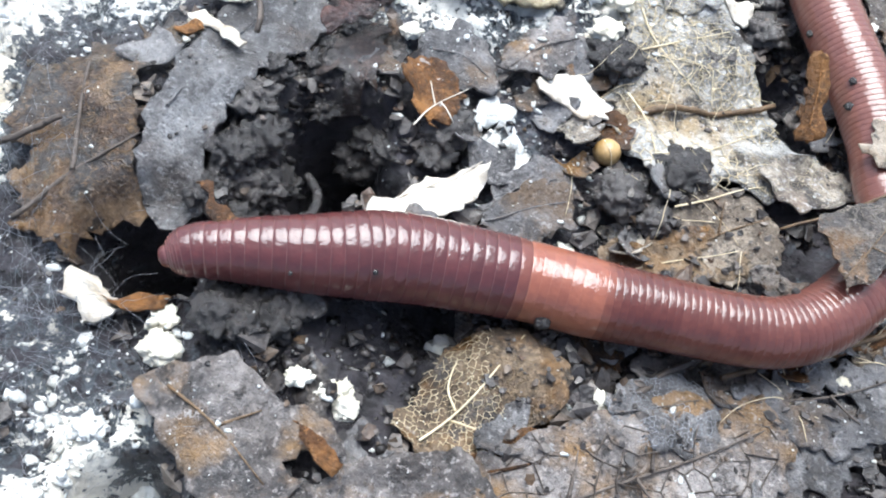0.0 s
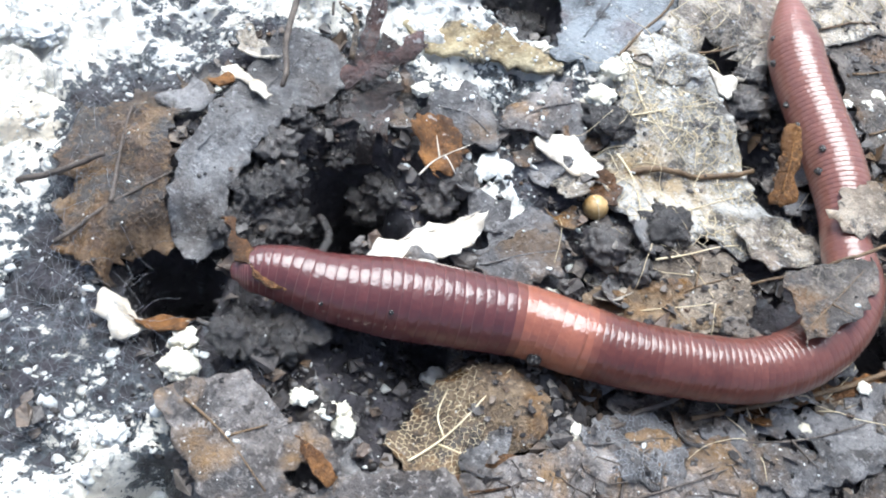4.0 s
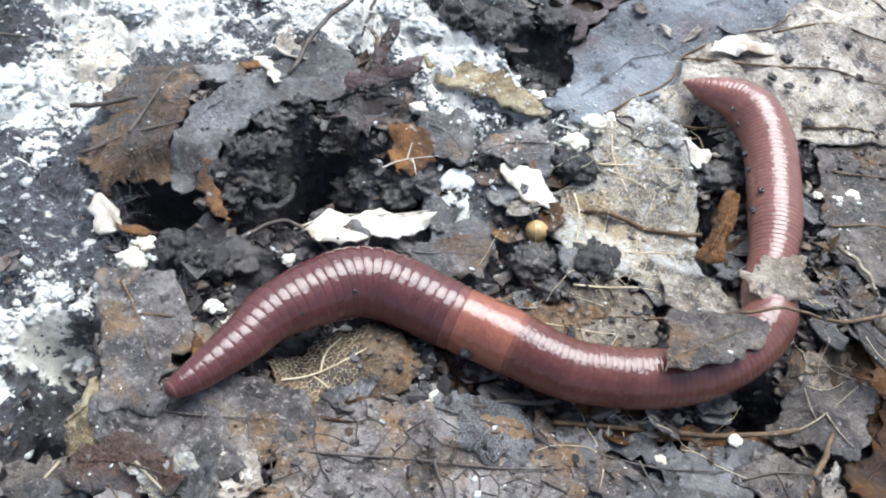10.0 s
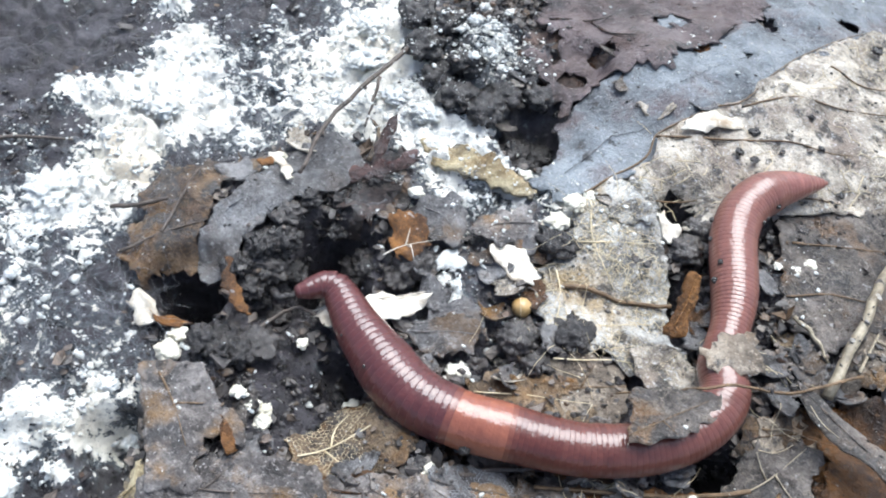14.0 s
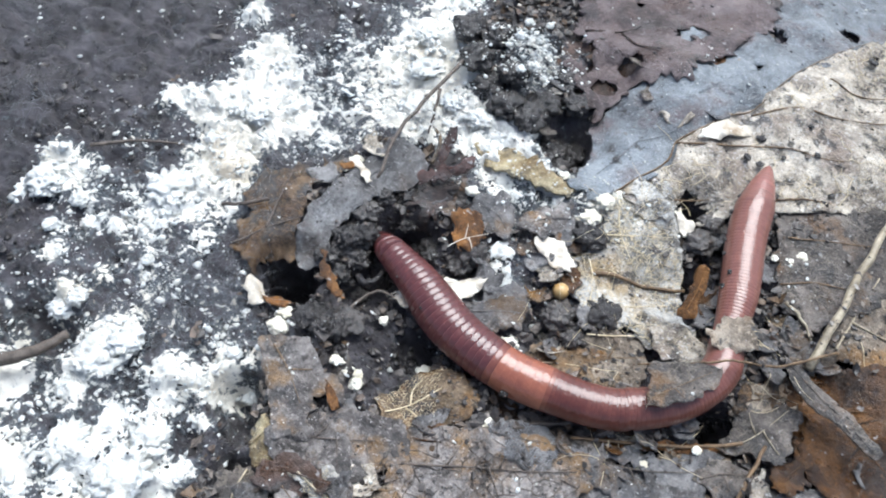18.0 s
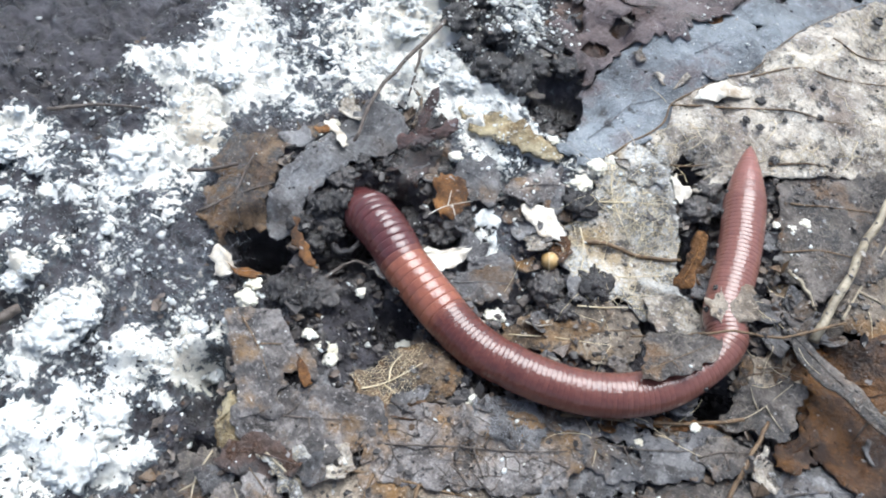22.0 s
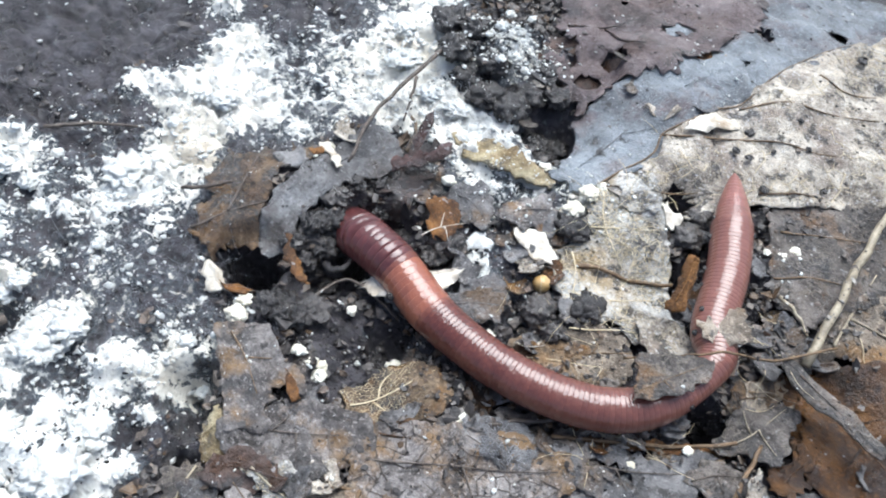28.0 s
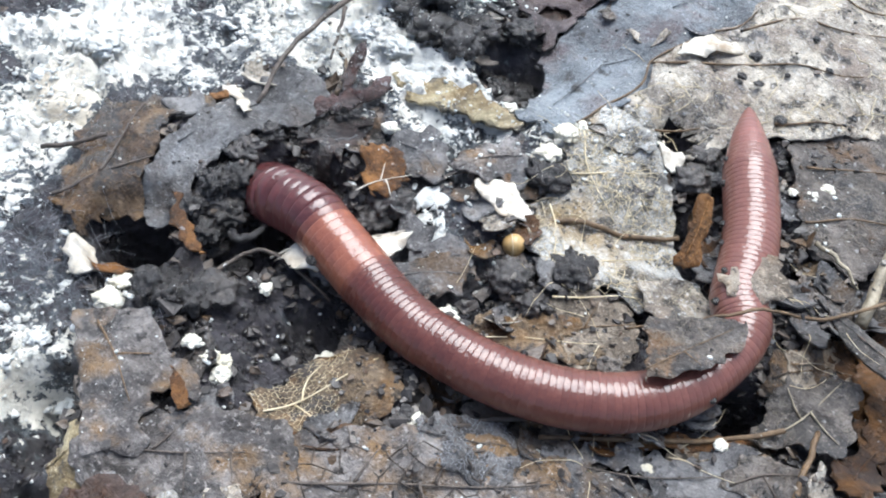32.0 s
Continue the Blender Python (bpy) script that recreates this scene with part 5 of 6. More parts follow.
leaf("cream_shard", "white leaf shard half under the worm", [(-0.82, 2.37), (-0.76, 2.68), (-0.54, 2.90), (-0.35, 3.10), (0.02, 3.35), (-0.02, 3.13), (-0.16, 2.83), (-0.36, 2.50), (-0.62, 2.33)], 0.24, M_CREAM, 0.08, 0.02, 0.03, 0.04, 45, ribs=[[(-0.89, 2.38), (-0.58, 2.76), (-0.06, 3.32)]], rib_radius=0.012, tears=0.95)
leaf("white_shard", "white oval leaf shard", [(0.22, 4.17), (0.32, 4.31), (0.57, 4.35), (0.82, 4.19), (0.83, 4.08), (0.61, 3.97), (0.37, 4.03)], 0.18, M_CREAM, 0.07, 0.02, 0.03, 0.03, 47)
leaf("white_curl", "curled white mouldy scrap", [(-0.29, 3.75), (-0.16, 3.95), (0.03, 3.88), (0.19, 3.53), (0.11, 3.33), (-0.07, 3.44)], 0.08, M_MOULD, 0.06, 0.025, 0.05, 0.10, 49, holes=[(-0.02, 3.64, 0.10)])
leaf("cream_chip", "cream chip with a brown stain", [(-2.44, 1.47), (-2.34, 1.64), (-2.04, 1.52), (-2.06, 1.39), (-2.22, 1.28)], 0.10, M_CREAM, 0.06, 0.03, 0.04, 0.12, 51)
leaf("bark_strip", "ochre strip of bark", [(-1.26, 5.05), (-0.97, 5.19), (-0.37, 5.25), (0.17, 5.22), (0.30, 5.00), (-0.21, 4.97), (-0.93, 4.81)], 0.14, M_OCHRE, 0.09, 0.04, 0.05, 0.06, 53)
leaf("dark_scrap", "dark brown scrap by the burrow", [(-1.58, 3.75), (-1.61, 4.40), (-1.23, 4.80), (-1.20, 4.39), (-0.92, 3.72), (-1.07, 3.47), (-1.35, 3.61)], 0.16, M_DARK, 0.08, 0.02, 0.10, 0.12, 55, ribs=[[(-1.42, 3.71), (-1.42, 4.16), (-1.29, 4.67)]], rib_radius=0.014)
leaf("amber_strip", "wet amber leaf edge along the worm's underside", [(1.96, 2.41), (2.32, 2.46), (2.81, 2.68), (3.34, 3.06), (3.60, 3.12), (3.23, 2.81), (2.65, 2.47), (2.11, 2.28)], 0.12, M_RUST, 0.06, 0.018, 0.03, 0.03, 141)
leaf("white_scale", "small white scale beside a dark hollow", [(1.56, 5.61), (1.59, 5.76), (1.79, 5.61), (1.91, 5.41), (1.83, 5.29), (1.66, 5.42)], 0.2, M_CREAM, 0.04, 0.02, 0.015, 0.06, 143)
leaf("brown_wedge", "brown leaf wedge standing at the edge of a hollow", [(-1.78, 2.27), (-1.68, 2.27), (-1.42, 2.07), (-1.12, 1.87), (-1.30, 1.86), (-1.60, 2.04)], 0.36, M_RUST, 0.06, 0.02, 0.03, 0.06, 57, drape=0.0)
leaf("crumpled_leaf", "crumpled grey leaf scrap", [(0.20, 2.98), (0.30, 3.28), (0.61, 3.44), (0.81, 3.19), (0.54, 2.90)], 0.16, M_GREY, 0.08, 0.02, 0.07, 0.12, 59)
leaf("drab_scrap", "drab leaf scrap among clods", [(-0.13, 4.25), (0.13, 4.68), (0.53, 4.59), (0.54, 4.37), (0.18, 4.18)], 0.14, M_GREY, 0.08, 0.02, 0.08, 0.1, 61)
leaf("low_leaf", "brown-grey leaf among the litter", [(2.96, 1.78), (3.33, 2.22), (3.83, 2.46), (4.07, 2.41), (4.23, 1.80), (3.76, 1.43), (3.23, 1.42)], 0.10, M_DRAB, 0.12, 0.02, 0.07, 0.08, 63, ribs=[[(3.05, 1.70), (3.51, 2.06), (4.02, 2.31)]], rib_radius=0.018)
leaf("bloom_leaf", "leaf scrap overgrown by white bloom", [(0.90, 5.47), (1.09, 5.81), (1.40, 5.91), (1.60, 5.65), (1.60, 5.41), (1.29, 5.27)], 0.20, M_SKELETON, 0.06, 0.012, 0.08, 0.02, 91)
leaf("grey_scrap", "wet grey leaf scrap among the clods", [(0.02, 2.97), (0.04, 3.25), (0.29, 3.49), (0.53, 3.42), (0.60, 3.11), (0.23, 2.94)], 0.20, M_GREY, 0.07, 0.02, 0.05, 0.08, 93, ribs=[[(0.05, 2.99), (0.23, 3.21), (0.51, 3.33)]], rib_radius=0.013)
leaf("drab_piece", "drab leaf piece among the clods", [(-0.08, 4.23), (0.01, 4.64), (0.32, 4.90), (0.53, 4.74), (0.51, 4.48), (0.24, 4.24)], 0.18, M_LILAC, 0.07, 0.02, 0.05, 0.07, 95, ribs=[[(-0.02, 4.28), (0.22, 4.56), (0.47, 4.70)]], rib_radius=0.013)

leaf("pointed_leaf", "narrow grey pointed leaf over wet leaves", [(3.52, 4.26), (3.72, 4.19), (4.04, 4.07), (4.44, 3.93), (4.85, 3.71), (4.80, 3.60), (4.35, 3.72), (3.99, 3.82), (3.73, 3.93)], 0.20, M_DRAB, 0.07, 0.02, 0.012, 0.06, 99, drape=0.0, ribs=[[(3.59, 4.18), (4.07, 3.96), (4.79, 3.65)]], rib_radius=0.012, tears=0.95)
CLEAR.append([(-2.72, 1.45), (-1.82, 1.88), (-1.27, 2.00), (-1.22, 1.33), (-1.44, 0.66), (-1.88, 0.53), (-3.13, 0.98), (-3.68, 1.27), (-3.27, 2.06)])
CLEAR.append([(-1.04, 1.81), (-0.78, 2.20), (-0.29, 2.18), (0.01, 2.02), (-0.01, 1.65), (-0.03, 1.15), (-0.37, 1.12), (-0.74, 1.41)])

leaf("mid_leaf", "dark grey leaf among the clods", [(-0.77, 4.27), (-0.47, 4.59), (-0.15, 4.32), (-0.10, 3.95), (-0.33, 3.90), (-0.61, 4.06)], 0.15, M_GREY, 0.07, 0.02, 0.05, 0.07, 123, ribs=[[(-0.68, 4.22), (-0.42, 4.24), (-0.18, 4.12)]], rib_radius=0.010)
leaf("low_slab", "dark grey leaf slab beside the worm", [(0.01, 2.76), (0.06, 3.05), (0.31, 3.30), (0.66, 3.30), (0.72, 3.00), (0.40, 2.72)], 0.22, M_GREY, 0.06, 0.025, 0.04, 0.08, 125, ribs=[[(0.06, 2.84), (0.30, 3.02), (0.62, 3.18)]], rib_radius=0.010)
leaf("mid_scrap", "mottled tan scrap with curled rim", [(0.80, 2.71), (1.08, 2.99), (1.76, 3.35), (2.12, 3.28), (2.00, 3.03), (1.49, 2.74), (0.95, 2.46)], 0.14, M_UMBER, 0.07, 0.018, 0.06, 0.06, 127, tears=0.5, ribs=[[(0.92, 2.68), (1.40, 2.92), (1.95, 3.18)]], rib_material=M_FIBRE, rib_radius=0.008)
leaf("long_leaf", "long brown-grey leaf with a web of dark veins", [(0.29, 0.61), (0.40, 1.10), (0.70, 1.45), (1.16, 1.61), (1.62, 1.96), (2.08, 2.12), (2.41, 2.01), (2.28, 1.44), (1.36, 0.68), (0.58, 0.30)], 0.17, M_LILAC, 0.07, 0.02, 0.05, 0.06, 129, tears=0.9, net=(0.11, 0.006, M_TWIG, 0.35),
     ribs=[[(0.50, 0.70), (1.10, 1.12), (1.70, 1.50), (2.25, 1.88)], [(0.90, 0.98), (0.92, 1.40)], [(1.40, 1.32), (1.36, 1.70)], [(1.30, 1.25), (1.55, 1.05)]], rib_material=M_TWIG, rib_radius=0.014)
leaf("dark_litter", "dark wet layered leaf pieces", [(1.95, 2.06), (2.30, 2.34), (2.83, 2.49), (3.16, 2.78), (3.45, 2.93), (3.62, 2.62), (3.39, 2.24), (2.66, 1.77), (2.27, 1.79)], 0.16, M_GREY, 0.07, 0.02, 0.06, 0.08, 131, tears=0.4, ribs=[[(2.10, 2.00), (2.70, 2.22), (3.40, 2.65)], [(2.60, 2.18), (2.80, 2.02)]], rib_material=M_TWIG, rib_radius=0.010)

# ---- twigs, straws and roots ----
stick("twig", "thin grey forked twig over the leaf flap", [(-1.80, 3.48, 0.35), (-2.00, 4.21, 0.45), (-2.04, 4.81, 0.5), (-2.09, 5.99, 0.3)], 0.022, 0.032, M_TWIG, seed=1)
stick("root", "shiny black curled root at the burrow", [(-1.24, 2.80, 0.1), (-1.11, 2.62, 0.2), (-1.10, 2.41, 0.24), (-1.22, 2.34, 0.2), (-1.35, 2.42, 0.1)], 0.030, 0.040, M_BLACK, "root", 21)
leaf("leaf_sliver", "upright red-brown sliver of leaf", [(-1.36, 4.16), (-1.44, 4.42), (-1.38, 4.70), (-1.30, 4.52), (-1.27, 4.24)], 0.42, M_WINE, 0.05, 0.02, 0.025, 0.05, 133, drape=0.0, slope=(0.2, 0.75))
leaf("leaf_sliver", "curled red-brown sliver leaning on clods", [(-1.48, 3.96), (-1.22, 4.20), (-0.94, 4.52), (-0.86, 4.40), (-1.12, 4.04), (-1.40, 3.84)], 0.36, M_WINE, 0.05, 0.02, 0.035, 0.08, 135, drape=0.0, slope=(-0.1, 0.45))
stick("twig", "thin grey side twig", [(-2.02, 5.29, 0.42), (-1.92, 5.03, 0.36), (-1.80, 4.67, 0.2)], 0.025, 0.012, M_TWIG, seed=2)
stick("straw", "pale split straw lying on leaves", [(3.84, 4.34, 0.25), (3.88, 5.21, 0.35), (3.92, 5.94, 0.35), (4.02, 6.98, 0.3), (4.15, 8.45, 0.2)], 0.055, 0.045, M_STRAW, "straw", 3)
stick("root", "thin brown root across the skeleton leaf", [(0.93, 4.11, 0.1), (1.29, 4.29, 0.13), (1.70, 4.42, 0.13), (2.19, 4.64, 0.12)], 0.03, 0.022, M_ROOT, "root", 5)
stick("twig", "dark twig lying across the worm", [(2.12, 3.24, 0.42), (2.52, 3.40, 0.60), (3.01, 3.65, 0.66), (3.48, 4.02, 0.48), (4.06, 4.68, 0.3)], 0.011, 0.017, M_ROOT, seed=6)
stick("root", "dark root in the leaf litter", [(0.60, 1.29, 0.12), (1.07, 1.61, 0.12), (1.39, 1.96, 0.12), (1.84, 2.37, 0.08)], 0.02, 0.025, M_TWIG, "root", 7)
stick("root", "tan root below the worm", [(1.88, 2.15, 0.12), (2.45, 2.44, 0.12), (3.00, 2.75, 0.13), (3.56, 3.14, 0.12)], 0.02, 0.022, M_ROOT, "root", 8)
stick("twig", "brown twig end in the mould", [(-3.92, -0.98, 0.25), (-3.71, -0.62, 0.25), (-3.59, -0.19, 0.15)], 0.09, 0.05, M_TWIG, seed=9)
stick("twig", "dark twig lying on the mould", [(-5.49, 1.96, 0.15), (-5.08, 2.37, 0.18), (-4.43, 2.66, 0.12)], 0.028, 0.014, M_TWIG, seed=10)
stick("root", "thin root beside the burrow", [(-1.12, 1.92, 0.1), (-1.01, 2.32, 0.2), (-0.72, 2.39, 0.15), (-0.23, 2.35, 0.1)], 0.022, 0.015, M_TWIG, "root", 11)
stick("twig", "short dark twig on the russet leaf", [(-3.33, 2.19, 0.2), (-3.06, 2.34, 0.22), (-2.79, 2.51, 0.2)], 0.025, 0.02, M_TWIG, seed=12)
stick("straw", "tan stalk among leaf litter", [(3.77, 3.19, 0.2), (3.73, 2.72, 0.22), (3.71, 2.12, 0.2)], 0.022, 0.026, M_ROOT, "straw", 13)
stick("straw", "narrow sliver beside the worm's tail", [(3.29, 5.06, 0.2), (3.56, 4.91, 0.22), (3.75, 4.76, 0.2)], 0.025, 0.012, M_STRAW, "straw", 14)
stick("straw", "small splinter on the bark strip", [(-1.76, 4.75, 0.3), (-1.57, 4.62, 0.35), (-1.51, 4.33, 0.25)], 0.02, 0.03, M_UMBER, "splinter", 15)

# ---- clods, seeds and crumbs ----
FAR_CLODS = [(-2.37, 6.66, 0.25, M_BLACK), (-2.00, 6.26, 0.26, M_BLACK), (-1.63, 5.99, 0.24, M_BLACK), (-1.22, 5.82, 0.25, M_BLACK), (-0.83, 5.80, 0.24, M_BLACK), (-0.46, 5.87, 0.24, M_BLACK), (-0.17, 6.08, 0.2, M_BLACK), (-0.79, 6.83, 0.2, M_BLACK), (-0.45, 6.52, 0.2, M_BLACK), (-0.79, 6.26, 0.2, M_BLACK), (-1.38, 6.26, 0.22, M_BLACK), (-1.94, 6.73, 0.22, M_BLACK), (-0.17, 5.64, 0.16, M_BLACK)]
BURROW_CLODS = [(-1.20, 1.60, 0.18, M_SOIL), (-1.04, 1.81, 0.2, M_SOIL), (-1.40, 1.71, 0.16, M_SOIL), (-0.99, 3.48, 0.26, M_SOIL), (-1.57, 2.62, 0.2, M_SOIL), (-1.53, 2.34, 0.14, M_BLACK), (-1.46, 2.82, 0.14, M_BLACK), (-1.70, 2.64, 0.18, M_SOIL), (-1.71, 3.13, 0.15, M_SOIL), (-1.56, 2.42, 0.13, M_BLACK), (-1.34, 2.41, 0.12, M_SOIL), (-0.94, 3.51, 0.17, M_SOIL), (-1.34, 3.73, 0.17, M_SOIL), (-1.41, 1.62, 0.15, M_SOIL), (-1.16, 1.63, 0.16, M_SOIL), (-1.37, 1.51, 0.12, M_BLACK), (-0.40, 3.57, 0.2, M_SOIL), (-0.43, 3.35, 0.16, M_SOIL)]
NEAR_CLODS = [(0.80, 4.66, 0.24, M_BLACK), (1.02, 3.39, 0.2, M_SOIL), (1.46, 3.75, 0.22, M_BLACK), (2.66, 6.32, 0.07, M_BLACK), (2.75, 5.96, 0.06, M_SOIL), (2.91, 5.93, 0.08, M_SOIL), (2.89, 5.50, 0.06, M_BLACK), (2.69, 6.53, 0.06, M_SOIL), (2.21, 5.31, 0.07, M_BLACK), (2.08, 5.50, 0.09, M_SOIL), (2.39, 5.05, 0.06, M_BLACK), (2.99, 6.26, 0.09, M_SOIL), (1.29, 4.80, 0.09, M_BLACK), (1.60, 4.90, 0.14, M_SOIL), (2.05, 5.37, 0.2, M_SOIL), (2.05, 5.70, 0.16, M_SOIL), (1.97, 7.08, 0.08, M_BLACK), (2.00, 6.78, 0.07, M_BLACK), (2.56, 6.51, 0.08, M_BLACK), (2.16, 6.75, 0.06, M_BLACK), (1.30, 3.25, 0.16, M_SOIL)]
for n, (x, y, r, m) in enumerate(FAR_CLODS + BURROW_CLODS + NEAR_CLODS):
    clod("soil_clod", "rough black crumb of wet earth", x, y, r, m, n + 1, "clod", rough=0.43, flat=0.62, freq=1.8, group="clods in the compost", level=4)
for n, (x, y, r) in enumerate([(2.06, 7.23, 0.09), (2.02, 6.81, 0.07), (2.22, 6.80, 0.07), (2.56, 7.70, 0.06), (2.92, 9.64, 0.10), (2.57, 6.49, 0.09), (2.82, 7.34, 0.06), (2.45, 7.08, 0.05), (3.23, 6.95, 0.06), (3.42, 7.30, 0.07)]):
    clod("soil_crumb", "black crumb of earth on the pale leaf", x, y, r * 0.75, M_BLACK, n + 301, "clod", rough=0.5, flat=0.4, freq=1.4, group="crumbs on the pale leaf", level=3, over=0.15)
for n, (x, y, r) in enumerate([(-1.72, 2.71, 0.15), (-1.79, 2.41, 0.13), (-1.58, 2.89, 0.17), (-1.52, 2.59, 0.14), (-1.65, 3.45, 0.11), (-1.33, 3.47, 0.11), (-1.08, 3.28, 0.09), (-0.93, 3.24, 0.12), (-0.80, 3.28, 0.11),
                               (-1.59, 2.35, 0.14), (-1.50, 3.72, 0.12), (-1.43, 3.98, 0.11), (-1.35, 4.25, 0.13)]):
    clod("soil_clod", "wet black crust of earth round the burrow", x, y, r * 1.1, M_BLACK, n + 331, "clod", rough=0.55, flat=0.7, freq=2.6, group="clods in the compost", level=4, over=0.05)
for n, (x, y, r) in enumerate([(-1.38, 1.50, 0.14), (-1.08, 1.60, 0.15), (-1.22, 1.47, 0.11), (-1.41, 1.70, 0.12), (-1.25, 1.66, 0.12)]):
    clod("soil_clod", "dark wet lump of earth beside the worm's head", x, y, r, M_BLACK, n + 361, "clod", rough=0.45, flat=0.75, freq=1.6, group="clods in the compost", level=4, over=0.10)
clod("seed", "small round amber seed", 0.86, 3.75, 0.11, M_SEED, 60, "seed", 0.3, 0.95, 0.06)
for n, (x, y, r) in enumerate([(-5.59, 1.29, 0.50), (-5.81, 1.02, 0.42), (-5.03, 1.34, 0.3), (-4.11, 2.06, 0.50), (-3.68, 2.08, 0.34), (-4.48, 2.08, 0.26), (-4.07, 0.07, 0.30), (-3.91, 0.23, 0.22), (-3.12, -0.17, 0.55), (-2.97, 0.11, 0.36), (-2.67, -1.14, 0.50), (-1.92, -1.07, 0.55), (-1.94, -0.57, 0.4), (-1.58, 0.55, 0.24), (-1.85, 0.71, 0.16), (-3.59, 1.08, 0.14), (-4.61, 2.11, 0.14), (-5.11, 1.80, 0.15), (-4.70, 1.13, 0.22), (-5.03, 0.80, 0.18), (-4.40, 3.63, 0.30), (-4.00, 3.65, 0.34), (-4.29, 3.06, 0.22), (-2.66, 5.73, 0.3), (-2.94, 6.43, 0.36), (-1.43, 5.45, 0.34), (-1.02, 5.22, 0.3), (-2.30, 5.10, 0.4), (-2.58, 5.86, 0.4), (-1.92, 5.50, 0.3)]):
    clod("mould_clump", "lumpy cream-white clump of mould", x, y, r * 0.56, M_MOULD, n + 101, "mould", 0.55, 0.34, 0.45, 3.2, "mould clumps", 4)
for n, (x, y, r) in enumerate([(-1.63, 7.09, 0.12), (-1.55, 6.71, 0.14), (-1.34, 6.92, 0.12), (-1.17, 6.47, 0.15), (-1.29, 6.26, 0.12), (-0.98, 6.45, 0.1), (-1.64, 6.52, 0.09), (-1.43, 7.45, 0.1)]):
    clod("mould_clump", "white mould tuft on a black clod", x, y, r * 0.6, M_MOULD, n + 151, "mould", 0.4, 0.5, 0.6, 2.6, "mould clumps", 3, 0.26)
for n, (x, y, r) in enumerate([(-1.68, 1.27, 0.15), (-1.74, 1.46, 0.13), (-1.04, 3.51, 0.10), (1.23, 1.77, 0.11), (3.16, 2.79, 0.07), (-2.39, 3.81, 0.12), (-2.10, 3.66, 0.11), (-0.67, 1.30, 0.11), (-0.52, 1.24, 0.12), (-0.56, 1.34, 0.08), (-0.83, 1.31, 0.1), (-0.72, 2.09, 0.08), (-0.03, 1.94, 0.14),
                               (3.29, 5.40, 0.11), (3.24, 5.84, 0.10), (3.12, 5.67, 0.09), (3.41, 5.89, 0.07), (2.95, 5.63, 0.06), (2.72, 2.32, 0.10), (1.71, 5.59, 0.16), (-0.86, 4.35, 0.11), (0.34, 0.38, 0.07), (0.04, 5.30, 0.1), (0.68, 4.85, 0.18), (0.74, 5.13, 0.16), (0.69, 2.83, 0.13), (0.61, 2.78, 0.1), (-0.37, 3.38, 0.07), (1.51, 5.56, 0.12), (0.82, 5.38, 0.1), (1.03, 1.67, 0.1), (2.67, 1.75, 0.12), (1.96, 2.48, 0.05)]):
    clod("white_crumb", "small crumb of white mould", x, y, r * 0.75, M_CRUMB, n + 201, "crumb", 0.3, 0.5, 0.45, 1.4, "white crumbs", 4, 0.04)


# ---- height of whatever lies on top ----
def surface():
    """Top height over leaves, clods and ground, in centimetres, and whether it is the bare ground."""
    verts, faces = [], []
    for ob in bpy.data.objects:
        if ob.type != "MESH" or (ob.parent and ob.parent.name == "earthworm") or ob.name == "ground" or ob.name.startswith("worm_flake") or ob.name.startswith("lacy_flake"):
            continue
        m = ob.matrix_world
        b = len(verts)
        verts += [(m @ v.co) / CM for v in ob.data.vertices]
        faces += [tuple(b + i for i in p.vertices) for p in ob.data.polygons]
    return BVHTree.FromPolygons(verts, faces)


bpy.context.view_layer.update()
TREE = surface()


def top_z(x, y):
    g = ground_z(x, y)
    hit = TREE.ray_cast(Vector((x, y, 4.0)), Vector((0, 0, -1)))[0]
    return (hit.z, True) if hit is not None and hit.z > g else (g, False)


# ---- broken leaves lying over one another ----
def near_worm(x, y, gap):
    return any((p.x - x) ** 2 + (p.y - y) ** 2 < gap * gap for _, spots in POSES for p, _ in spots[::6])


